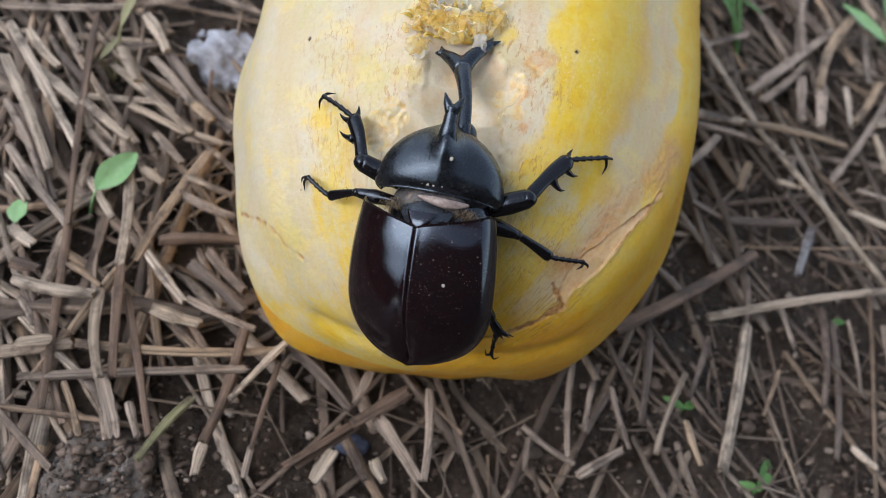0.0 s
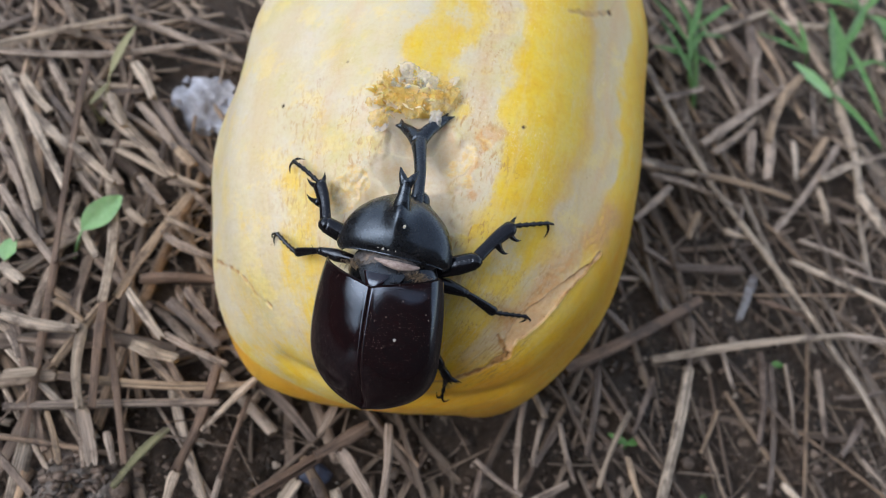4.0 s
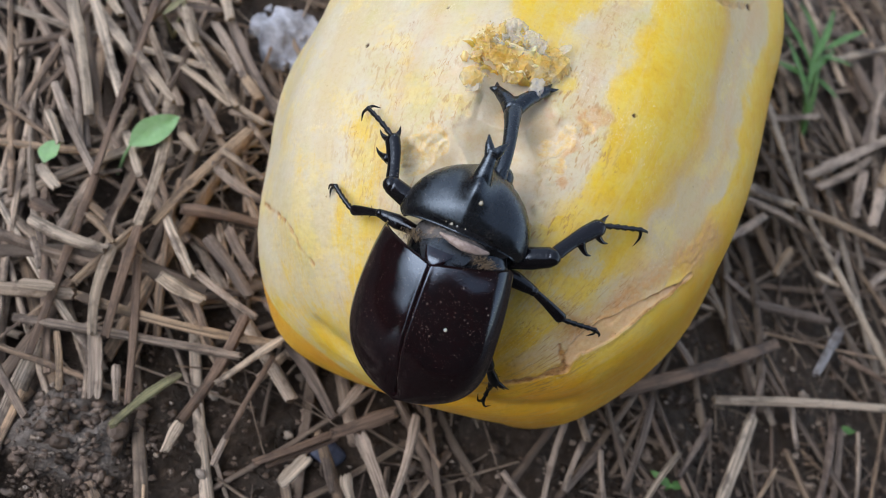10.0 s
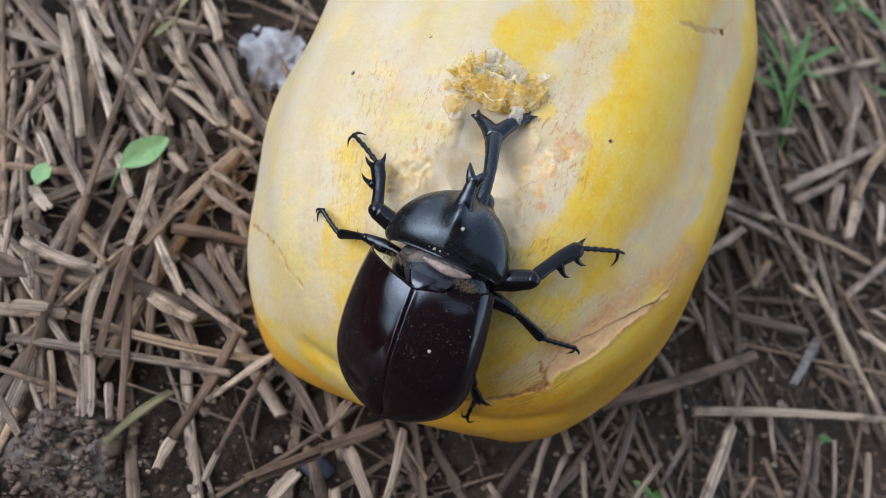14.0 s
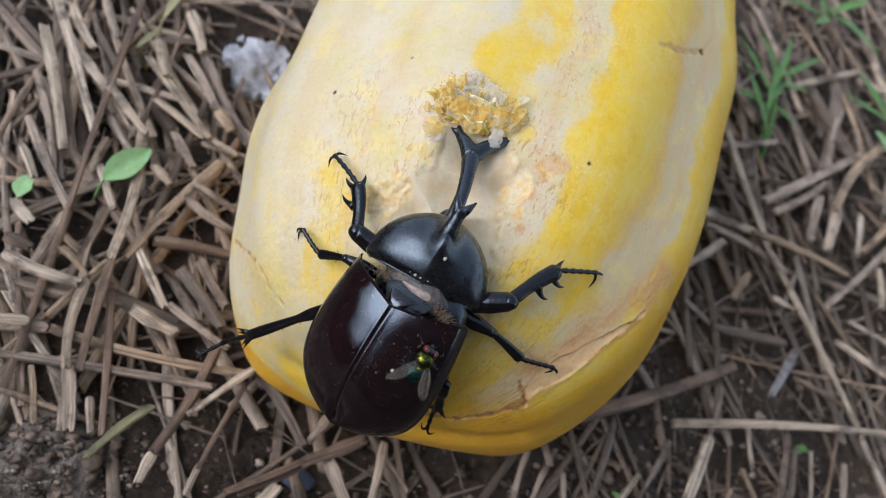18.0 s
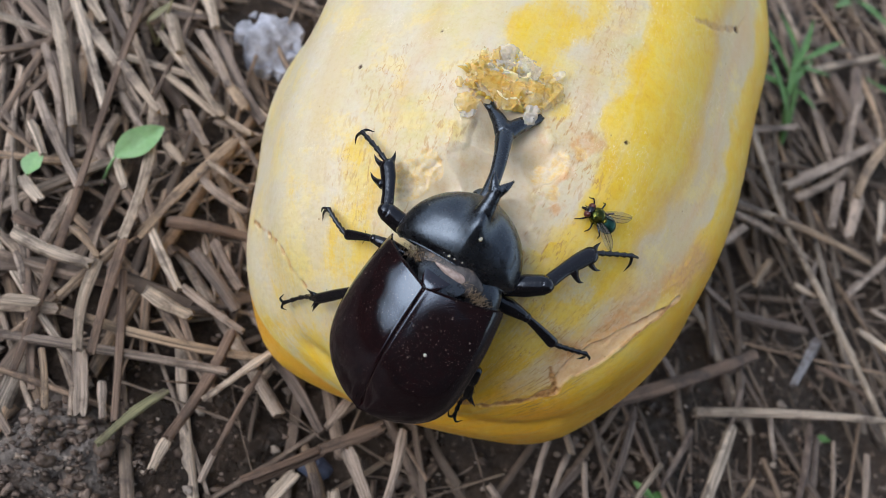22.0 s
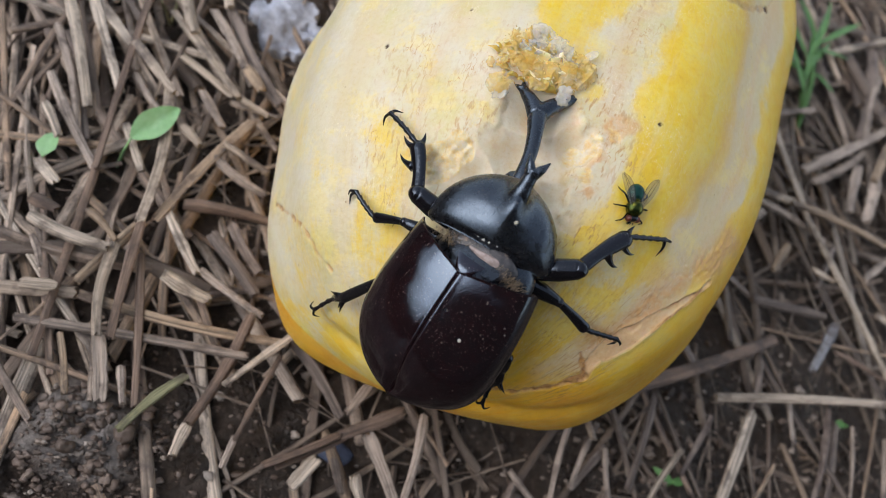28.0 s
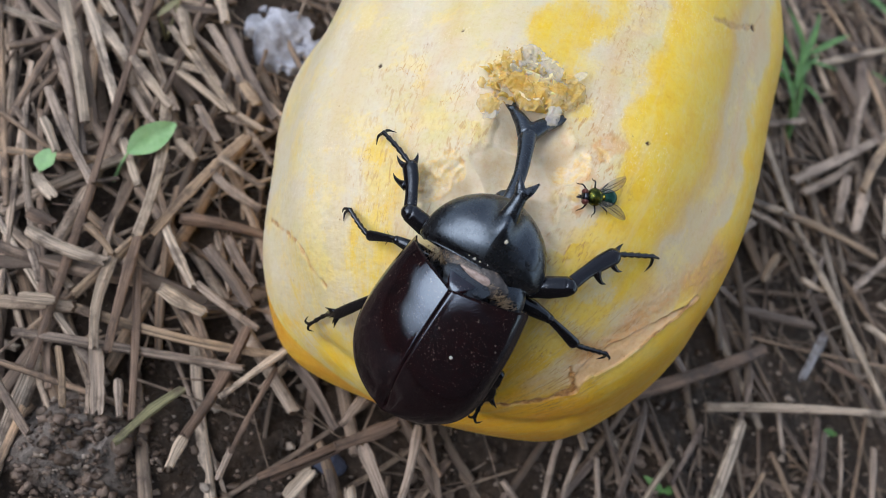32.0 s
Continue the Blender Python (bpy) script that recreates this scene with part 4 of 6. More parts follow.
def build_abdomen():
    s = Shape().ball((0, -13.5, -11.5), (12.6, 15.5, 6.8), 28, 18)
    s.ball((0, -25.5, -11.2), (7.5, 4.4, 3.6), 20, 12)
    ab = part("abdomen", s.mesh("abdomen"), BLACK_SHELL, BEETLE)
    part("elytron", wing_case(-1), WING_CASE, ab, "dark red-brown glossy wing case")
    part("elytron", wing_case(1), WING_CASE, ab, "dark red-brown wing case with a white speck")
    v, s_ = np.meshgrid(np.linspace(0, 1, 26), np.linspace(-1, 1, 21), indexing="ij")
    half = 5.2 * np.sin(math.pi * (0.16 + 0.84 * v)) ** 0.5
    y = 5.2 - 6.4 * v
    z = -2.8 - 2.0 * s_**2 * (half / 5.2) - 3.4 * (1 - v) ** 2 + 0.7 * step(v, 0.35, 0.95) - 0.25 * np.exp(-((v - 0.74) / 0.06) ** 2)
    plate = np.stack([s_ * half, y, z], -1).reshape(-1, 3)
    tip = Shape().add(plate, grid_faces(26, 21))
    neck = Shape().ball((0, 3.6, -7.4), (7.6, 3.4, 2.2), 24, 14, rough=0.12)
    part("membrane", neck.mesh("membrane"), UNDERSIDE, ab, "grey-brown soft joint behind the thorax shield")
    part("mesonotum", tip.mesh("mesonotum"), SCUTE, ab, "smooth blue-grey plate behind the thorax shield")
    v, s_ = np.meshgrid(np.linspace(0, 1, 18), np.linspace(-1, 1, 15), indexing="ij")
    half = 2.9 * np.clip(1 - v, 0.02, 1) ** 0.75
    z = -1.55 + 0.35 * step(v, 0.0, 0.5) - 0.5 * np.abs(s_) ** 4 - 0.9 * (1 - v) ** 4
    shield = np.stack([s_ * half - 0.3, 2.4 - 4.6 * v, z], -1).reshape(-1, 3)
    f = grid_faces(18, 15)
    part("scutellum", Shape().add(shield, f).add(shield - (0, 0, 0.5), f[:, ::-1]).mesh("scutellum"), WING_CASE, ab, "small glossy triangular scutellum")
    speck = Shape().ball((6.4, -10.7, -1.10), (0.36, 0.36, 0.3), 10, 6, rough=0.2)
    part("speck", speck.mesh("speck"), FLESH_PALE, ab, "tiny white crumb")
    hair = Shape()
    rng = np.random.RandomState(3)
    for k in range(400):
        a = rng.uniform(-1, 1) if k % 2 else rng.choice((-1, 1)) * rng.uniform(0.52, 0.85)
        b = np.array([11.0 * a, 4.2 - 2.0 * a * a + rng.uniform(-1.2, 0.8), -5.6 - 2.8 * a * a + rng.uniform(-0.5, 0.4)])
        t = b + np.array([-a * 0.5 + rng.normal() * 0.5, -0.4 - rng.uniform(0, 0.6) + rng.normal() * 0.3, 0.2 + rng.uniform(0, 0.5)])
        hair.tube([b, (b + t) / 2 + (0, 0, 0.2), t], [0.045, 0.03, 0.012], 4, detail=1)
    part("hair_fringe", hair.mesh("hair_fringe"), HAIR, ab, "short golden hair fringe")
    return ab


def build_pronotum():
    rows, cols = 44, 61
    v, a = np.meshgrid(np.linspace(0, 1, rows), np.linspace(-1, 1, cols), indexing="ij")
    w = 13.1 * np.clip(1 - (np.clip(v - 0.10, 0, 1) / 0.93) ** 2.1, 0.02, 1) ** 0.56 * (1 - 0.10 * np.clip((0.10 - v) / 0.10, 0, 1) ** 2)
    x = w * np.sin(a * math.pi / 2)
    y = 14.6 * v - 1.6 * (1 - v) * (1 - np.abs(a) ** 1.5) + 1.9 * (1 - v) * (1 - a * a) - 0.4
    crown = 8.6 * (1 - 0.55 * np.clip((v - 0.45) / 0.55, 0, 1) ** 2 - 0.20 * np.clip((0.3 - v) / 0.3, 0, 1) ** 2)
    across = np.abs(np.sin(a * math.pi / 2))
    z = crown * (0.40 * np.sqrt(1 - across**2) + 0.60 * (1 - 0.56 * across) * np.sqrt(1 - across**6))
    ridge = np.exp(-(x / (1.7 + 2.4 * (1 - v))) ** 2)
    z = z + 3.1 * ridge * step(v, 0.12, 0.9)
    z = z - 0.5 * np.exp(-((v - 0.03) / 0.05) ** 2)
    p = np.stack([x, y, z], -1).reshape(-1, 3)
    low = p * (0.97, 0.98, 1) - (0, 0, 0.7)
    f = grid_faces(rows, cols)
    s = Shape().add(p, f[:, ::-1][:, ::-1]).add(low, f[:, ::-1])
    n = rows * cols
    s.f += [[j, j + 1, j + 1 + n, j + n] for j in range(cols - 1)]
    pr = part("pronotum", s.mesh("pronotum"), BLACK_SHELL, BEETLE, "smooth domed black thorax shield")
    horn = Shape().tube([(0, 5.5, 2.5), (0, 8.5, 5.9), (0, 11.0, 7.9), (0, 13.2, 8.8), (0, 15.0, 9.2), (0, 16.2, 9.4)], [3.4, 3.0, 2.0, 1.45, 1.3, 1.45], 16, 0.95)
    for k in (-1, 1):
        horn.tube([(0.3 * k, 15.4, 9.3), (1.2 * k, 17.0, 9.6), (2.0 * k, 18.8, 9.3)], [1.15, 0.8, 0.15], 12)
    part("thoracic_horn", horn.mesh("thoracic_horn"), BLACK_SHELL, pr, "short forked thoracic horn")
    rim = Shape().tube([(-3.4, -1.3, 6.3), (-0.8, -1.7, 6.9), (1.8, -1.9, 6.8), (4.4, -1.7, 6.1), (6.6, -1.2, 5.2)], [0.2, 0.75, 1.0, 0.8, 0.25], 14, 0.7)
    part("membrane", rim.mesh("membrane"), MEMBRANE, pr, "pale pinkish joint membrane")
    crumbs = Shape()
    rng = np.random.RandomState(8)
    for cx, cy, cz, r in ((-1.9, 0.9, 7.7, 0.30), (-0.7, 0.9, 7.8, 0.22), (0.9, 1.0, 7.7, 0.15), (4.5, 1.6, 6.6, 0.15), (1.7, 6.4, 9.25, 0.42), (-3.0, 1.0, 7.3, 0.14)):
        crumbs.ball((cx, cy, cz), (r, r, r * 0.45), 9, 6, rough=0.4, seed=rng.randint(99))
    part("crumb", crumbs.mesh("crumb"), FLESH_PALE, pr, "dried pale specks of fruit")
    return pr


def build_head():
    s = Shape().ball((2.2, 14.6, -17.0), (4.4, 4.2, 3.6), 22, 14).ball((2.4, 18.0, -17.4), (2.6, 2.6, 2.2), 18, 10)
    head = part("head", s.mesh("head"), BLACK_SHELL, BEETLE)
    horn = Shape().tube([(3.0, 16.0, -12.8), (3.1, 19.5, -13.0), (2.2, 24.2, -15.6), (0.6, 28.2, -18.6), (-0.6, 30.4, -21.0), (-1.5, 32.4, -23.2)], [1.9, 1.45, 1.35, 1.55, 1.9, 1.85], 16, 0.75)
    horn.tube([(-1.1, 31.6, -22.3), (0.1, 34.2, -24.3), (1.5, 36.1, -26.4), (2.9, 37.9, -28.3)], [1.9, 1.65, 1.35, 0.95], 14, 0.75)
    horn.tube([(-1.6, 31.6, -22.3), (-3.6, 33.0, -23.6), (-5.4, 33.8, -24.6), (-7.2, 34.6, -25.6)], [1.9, 1.6, 1.25, 0.85], 14, 0.75)
    horn.tube([(-4.4, 33.2, -23.9), (-1.2, 32.9, -23.6), (1.0, 35.0, -25.3)], [1.0, 1.6, 1.0], 14, 0.7)
    for base, ends in (((2.4, 37.3, -27.7), ((4.6, 38.6, -29.2), (2.8, 39.2, -29.6))), ((-6.7, 34.3, -25.3), ((-8.9, 34.3, -26.0), (-7.6, 36.0, -26.6)))):
        for e in ends:
            horn.tube([base, e], [0.9, 0.12], 10, detail=1)
    part("head_horn", horn.mesh("head_horn"), BLACK_SHELL, head, "long black horn with a wide fork")
    for centre in ((-1.6, 16.0, -17.6), (5.8, 15.6, -17.8)):
        part("eye", Shape().ball(centre, (0.9, 1.0, 1.0), 14, 8).mesh("eye"), LEG_SHELL, head)
    return head


def spines(owner, a, b, out, count, size, seed):
    rng = np.random.RandomState(seed)
    a, b, out = np.array(a, float), np.array(b, float), np.array(out, float)
    for i in range(count):
        p = a + (b - a) * (i + 0.7) / (count + 0.4)
        d = out + rng.normal(size=3) * 0.25 + (b - a) / np.linalg.norm(b - a) * 0.6
        spine = Shape().tube([p, p + d / np.linalg.norm(d) * size * rng.uniform(0.7, 1.3)], [0.16, 0.03], 5, detail=1)
        part("spine", spine.mesh("spine"), LEG_SHELL, owner)


def segmented(shape, pts, r0, r1):
    """The five-jointed foot along pts."""
    pts = np.asarray(pts, float)
    seg = np.concatenate([[0], np.cumsum(np.linalg.norm(np.diff(pts, axis=0), axis=1))])
    at = lambda s: np.array([np.interp(s * seg[-1], seg, pts[:, k]) for k in range(3)])
    for i in range(5):
        r = r0 + (r1 - r0) * i / 4
        a, b = at(i / 5), at((i + 1.02) / 5)
        shape.tube([a, a * 0.5 + b * 0.5, b], [r * 0.62, r * 0.85, r * 1.1], 8)
    return shape


def leg(name, hip, knee, ankle, foot, claws, thick, teeth=(), seed=1):
    hip, knee, ankle = (np.array(v, float) for v in (hip, knee, ankle))
    femur = Shape().tube([hip, hip * 0.45 + knee * 0.55, knee], [thick * 0.95, thick * (1.25 if teeth else 1.40), thick * (1.12 if teeth else 0.80)], 14, 0.85).ball(knee, (thick * (1.02 if teeth else 0.82),) * 3, 14, 10, rough=0.06)
    ob = part(name, femur.mesh(name), LEG_SHELL, BEETLE)
    t = (ankle - knee) / np.linalg.norm(ankle - knee)
    bow = np.cross(t, (0, 0, 1)) * (0.10 * thick if hip[0] < 0 else -0.10 * thick)
    girth = (0.62, 0.80, 0.76, 0.92, 0.98, 0.70) if teeth else (0.50, 0.66, 0.74, 0.90, 1.00, 0.80)
    tibia = Shape().tube([knee + (ankle - knee) * k + bow * math.sin(math.pi * k) * (3 if teeth else 1) for k in (-0.03, 0.14, 0.38, 0.68, 0.92, 1.0)], [thick * g for g in girth], 14, 0.65)
    for base, point in teeth:
        b, e = np.array(base, float), np.array(point, float)
        tibia.tube([b, b * 0.55 + e * 0.45 - t * 0.25, b * 0.2 + e * 0.8 - t * 0.05, e + t * 0.75], [thick * 0.66, thick * 0.36, thick * 0.20, 0.05], 8)
    if not teeth:
        side = np.cross(t, (0, 0, 1))
        spines(ob, knee + t, ankle, side * 0.8, 5, 1.5, seed)
        spines(ob, knee + t, ankle, -side * 0.8, 5, 1.3, seed + 1)
        spines(ob, ankle - t * 0.8, ankle, (0, 0, -1), 3, 1.6, seed + 2)
    part("tibia", tibia.mesh("tibia"), LEG_SHELL, ob)
    part("tarsus", segmented(Shape(), [ankle, *foot], 0.62, 0.55).mesh("tarsus"), LEG_SHELL, ob)
    end = np.array(foot[-1], float)
    for c in claws:
        c = np.array(c, float)
        bow = (end + c) / 2 + (end - np.array(ankle)) / np.linalg.norm(end - np.array(ankle)) * 0.8
        part("claw", Shape().tube([end, bow, c], [0.42, 0.30, 0.05], 8).mesh("claw"), LEG_SHELL, ob)
    return ob


def build_legs():
    body = Shape().ball((1.2, 8.5, -12.2), (10.4, 8.8, 6.0), 26, 16).ball((0.8, 0.5, -12.0), (10.6, 8.0, 5.4), 26, 16)
    part("thorax", body.mesh("thorax"), BLACK_SHELL, BEETLE)
    leg("front_leg", (-8.5, 6.5, -13.2), (-16.6, 9.6, -11.0), (-21.4, 18.4, -15.2), [(-25.8, 20.4, -17.3), (-30.5, 21.9, -20.1)], [(-31.6, 18.8, -21.4), (-28.2, 22.8, -21.2)], 1.75,
        [((-20.0, 14.0, -13.6), (-23.6, 14.6, -14.9)), ((-21.2, 17.4, -14.9), (-24.3, 18.2, -15.5)), ((-20.6, 18.4, -15.0), (-20.4, 20.3, -16.0))])
    leg("front_leg", (9.5, 3.5, -15.5), (17.4, 7.0, -17.4), (23.6, 15.8, -25.1), [(26.7, 16.5, -29.6), (30.2, 17.2, -34.5)], [(29.8, 13.3, -35.6), (31.6, 16.8, -36.8)], 1.85,
        [((20.9, 11.6, -21.8), (23.4, 8.9, -23.4)), ((22.6, 14.4, -24.0), (25.4, 12.2, -26.0)), ((23.2, 15.8, -24.8), (23.4, 17.6, -26.0))])
    leg("middle_leg", (-8.5, 2.5, -13.0), (-17.7, 3.1, -12.9), (-24.8, 1.1, -15.8), [(-28.0, 2.4, -17.2), (-31.4, 4.2, -18.6)], [(-32.6, 0.9, -20.6), (-33.4, 2.6, -20.2)], 1.15, seed=4)
    leg("middle_leg", (7.0, 1.5, -15.0), (16.0, -0.9, -19.8), (22.6, -5.2, -26.2), [(25.6, -5.7, -30.2), (29.0, -6.1, -34.3)], [(27.6, -8.2, -35.4), (30.0, -7.6, -36.0)], 1.3, seed=7)


def hind_segments(tibia_length, foot_length):
    """A hind tibia and foot, each lying along +y from its own joint."""
    t = Shape().tube([(0, -0.4, 0), (0, tibia_length * 0.35, 0.2), (0, tibia_length * 0.5, 0.2), (0, tibia_length * 0.8, 0.1), (0, tibia_length, 0)], [1.3, 1.35, 0.9, 1.2, 1.2], 12, 0.8)
    tibia = part("hind_tibia", t.mesh("hind_tibia"), LEG_SHELL, BEETLE)
    spines(tibia, (0, 3, 0), (0, tibia_length, 0), (1, 0, 0), 4, 1.6, 31)
    spines(tibia, (0, 3, 0), (0, tibia_length, 0), (-1, 0, 0), 4, 1.6, 32)
    for k in range(5):
        a = k * 0.6 - 1.2
        spur = Shape().tube([(0.9 * math.sin(a), tibia_length - 0.5, 0.2), (1.6 * math.sin(a), tibia_length + 1.0, 0), (2.6 * math.sin(a), tibia_length + 2.8, -0.5)], [0.45, 0.36, 0.06], 6, detail=1)
        part("spine", spur.mesh("spine"), LEG_SHELL, tibia)
    tarsus = part("hind_tarsus", segmented(Shape(), [(0, 0, 0), (0.8, foot_length * 0.5, -1.4), (0, foot_length, 0)], 0.62, 0.5).mesh("hind_tarsus"), LEG_SHELL, BEETLE)
    for k in (-1, 1):
        part("claw", Shape().tube([(0, foot_length, 0), (1.0 * k, foot_length + 1.2, 0.1), (1.9 * k, foot_length + 0.9, -0.9)], [0.36, 0.26, 0.05], 8).mesh("claw"), LEG_SHELL, tarsus)
    return tibia, tarsus


ABDOMEN, PRONOTUM, HEAD = build_abdomen(), build_pronotum(), build_head()
build_legs()
LEFT_TIBIA, LEFT_FOOT = hind_segments(28.0, 15.0)
RIGHT_TIBIA, RIGHT_FOOT = hind_segments(9.5, 9.5)
for ends in (((-7, -6, -13.5), (-12, -8, -13)), ((7, -7, -15), (9.5, -14, -18.5))):
    part("hind_femur", Shape().tube(ends, [1.7, 1.5], 12).mesh("hind_femur"), LEG_SHELL, BEETLE)


# ---- green fly ----
def build_fly():
    fly = thing("greenbottle_fly", None, None, "metallic green bottle fly with clear spread wings and dark red eyes", "fly")
    part("thorax", Shape().ball((0, 1.0, 2.0), (1.62, 1.55, 1.35), 20, 14).ball((0, -0.55, 2.2), (0.75, 0.5, 0.7), 12, 8).mesh("thorax", 0.00116), FLY_GREEN, fly, "gold-green metallic thorax")
    part("abdomen", Shape().ball((0, -1.55, 1.75), (1.65, 1.80, 1.25), 20, 14).mesh("abdomen", 0.00116), FLY_BLUE, fly, "blue-green metallic abdomen")
    head = part("head", Shape().ball((0, 2.75, 1.8), (1.25, 0.68, 1.0), 16, 10).tube([(0, 3.3, 1.2), (0, 3.7, 0.5)], [0.3, 0.22], 8, detail=1).mesh("head", 0.00116), LEG_SHELL, fly)
    for k in (-1, 1):
        part("eye", Shape().ball((0.85 * k, 2.85, 1.95), (0.58, 0.60, 0.80), 14, 10).mesh("eye", 0.00116), FLY_EYE, head, "dark red eye")
        part("antenna", Shape().tube([(0.18 * k, 3.6, 1.9), (0.3 * k, 3.95, 1.6)], [0.11, 0.05], 6, detail=1).mesh("antenna", 0.00116), LEG_SHELL, head)
        rows, cols = 15, 9
        t, s = np.meshgrid(np.linspace(0, 1, rows), np.linspace(-1, 1, cols), indexing="ij")
        half = 1.25 * np.sin(np.pi * np.clip(t * 0.93 + 0.05, 0, 1)) ** 0.6 * (0.55 + 0.45 * t)
        d, q = np.array([0.47 * k, -0.88, -0.02]), np.array([0.88 * k, 0.47, 0.05])
        w = np.array([0.85 * k, 0.9, 2.75]) + (t * 6.2)[..., None] * d + (s * half - 0.35 * half)[..., None] * q
        w[..., 2] += 0.12 * np.sin(9 * s) * t + 0.25 * np.sin(np.pi * t)
        f = grid_faces(rows, cols)
        shape = Shape().add(w.reshape(-1, 3), f).add(w.reshape(-1, 3) - (0, 0, 0.02), f[:, ::-1])
        wing = part("wing", shape.mesh("wing", 0.00116), FLY_WING, fly, "clear veined wing")
        vein = Shape()
        for c in (-0.9, -0.3, 0.35):
            i = [np.argmin(abs(np.linspace(-1, 1, cols) - c))]
            vein.tube(w[::2, i[0]] + (0, 0, 0.03), np.linspace(0.06, 0.03, len(w[::2])), 5, detail=1)
        part("vein", vein.mesh("vein", 0.00116), LEG_SHELL, wing)
        for hy, ky, fy, kx, fx in ((1.9, 3.2, 3.7, 2.0, 2.5), (0.8, 0.9, 0.7, 2.6, 3.5), (0.1, -1.3, -2.6, 2.3, 2.9)):
            part("leg", Shape().tube([(0.7 * k, hy, 1.2), (kx * k, ky, 1.9), ((kx + fx) / 2 * k, (ky + fy) / 2, 0.7), (fx * k, fy, 0.05)], [0.20, 0.15, 0.10, 0.06], 6).mesh("leg", 0.00116), LEG_SHELL, fly)
    return fly


FLY = build_fly()


# ---- straw ----
RNG = np.random.RandomState(17)


def straw_shape(shape, length, width, sides, rings, rng, at=None):
    """A flattened, creased, slightly bent stalk along +y, in metres."""
    t = np.linspace(0, 1, rings)
    a = np.arange(sides) * 2 * math.pi / sides
    crease = 1 + 0.14 * np.cos(3 * a + rng.uniform(0, 6)) + rng.uniform(-0.12, 0.12, sides)
    bend = rng.normal(0, 0.030, 2) * length * (1, 0.4)
    nodes, flat = rng.uniform(0.1, 0.9), 0.42 if width > 0.0028 else 0.6
    v = []
    for k, s in enumerate(t):
        r = width / 2 * (1 + 0.10 * math.sin(5 * s + rng.uniform(0, 1)) + 0.22 * math.exp(-((s - nodes) * length / 0.0022) ** 2))
        ends = 0.94 if k in (0, rings - 1) else 1.0
        off = length * (s - 0.5) + (rng.uniform(-1, 1, sides) * width * 0.22 if k in (0, rings - 1) else 0)
        x = r * ends * crease * np.cos(a) + bend[0] * math.sin(math.pi * s)
        z = flat * r * ends * crease * np.sin(a) + bend[1] * math.sin(math.pi * s)
        v.append(np.stack([x, np.zeros(sides) + off, z], -1))
    v = np.vstack(v + [v[0], v[-1]])
    f = grid_faces(rings, sides, True).tolist()
    n = rings * sides
    f += [[n + j for j in range(sides)][::-1], [n + sides + j for j in range(sides)]]
    own = np.column_stack([np.tile(a / 6.28, rings + 2) * width * 2, v[:, 1], np.full(len(v), rng.uniform(0, 9))])
    shape.own.append(own)
    if at is not None:
        v = v @ np.array(at.to_3x3()).T + np.array(at.translation)
    return shape.add(v, f)


def dark_share(x, y):
    """Share of darker straw: soaked mulch in front of the melon, darker mulch beside it."""
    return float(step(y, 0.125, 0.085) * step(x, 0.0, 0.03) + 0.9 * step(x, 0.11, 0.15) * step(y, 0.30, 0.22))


def straw(x0, y0, x1, y1, z, width, material=None, label="weathered brown dry straw stalk lying on soil"):
    a, b = Vector((x0, y0, 0)), Vector((x1, y1, 0))
    length = (b - a).length
    za, zb = (float(ground_height(np.array([p.x]), np.array([p.y]))[0]) for p in (a, b))
    mid = (a + b) / 2
    low = float(np.max(ground_height(np.linspace(x0, x1, 12), np.linspace(y0, y1, 12))))
    height = max(z, low + width / 4000)
    me = straw_shape(Shape(), length, width / 1000, 18, max(8, int(length / 0.004)), RNG).mesh("straw_stalk", 1.0)
    ob = thing("straw_stalk", me, material or (DARKER_STRAW if dark_share(mid.x, mid.y) > 0.5 else STRAW), label, "straw", "straw mulch")
    ob.matrix_basis = Matrix.Translation((mid.x, mid.y, height)) @ pose(0, 0, 0, math.degrees(math.atan2(zb - za, length)) * 0.3, RNG.uniform(-25, 25), math.degrees(math.atan2(-(x1 - x0), y1 - y0)))


straw(-0.0687, 0.2233, -0.0277, 0.2416, 0.0087, 3.0, *PALE)
straw(-0.0692, 0.2232, -0.0072, 0.2318, 0.0060, 3.3, *GREY)
straw(-0.0072, 0.2320, 0.0155, 0.2383, 0.0058, 2.6, *DARK)
straw(-0.0275, 0.2436, 0.0145, 0.2255, 0.0068, 2.8, *GREY)
straw(-0.0048, 0.2500, 0.0157, 0.2425, 0.0022, 4.0, *DARK)
straw(-0.0709, 0.2340, -0.0608, 0.2413, 0.0045, 2.9, *DARK)
straw(-0.0655, 0.2134, -0.0412, 0.1631, 0.0072, 3.0, *PALE)
straw(-0.0586, 0.2078, -0.0487, 0.1935, 0.0100, 2.7, *PALE)
straw(-0.0654, 0.1987, -0.0485, 0.1555, 0.0080, 3.1, *PALE)
straw(-0.0637, 0.1832, -0.0492, 0.1477, 0.0052, 2.4, *GREY)
straw(-0.0603, 0.1817, -0.0509, 0.1609, 0.0045, 2.2, *DARK)
straw(-0.0546, 0.1938, -0.0405, 0.1796, 0.0072, 3.2, *PALE)
straw(-0.0407, 0.1805, -0.0264, 0.1656, 0.0100, 2.6, *PALE)
straw(-0.0393, 0.2193, -0.0417, 0.1364, 0.0076, 2.4, *WET)
straw(-0.0420, 0.1374, -0.0442, 0.0824, 0.0060, 2.1, *WET)
straw(-0.0511, 0.2177, -0.0431, 0.2018, 0.0075, 2.4, *GREY)
straw(-0.0502, 0.2049, -0.0408, 0.1921, 0.0030, 2.1, *DARK)
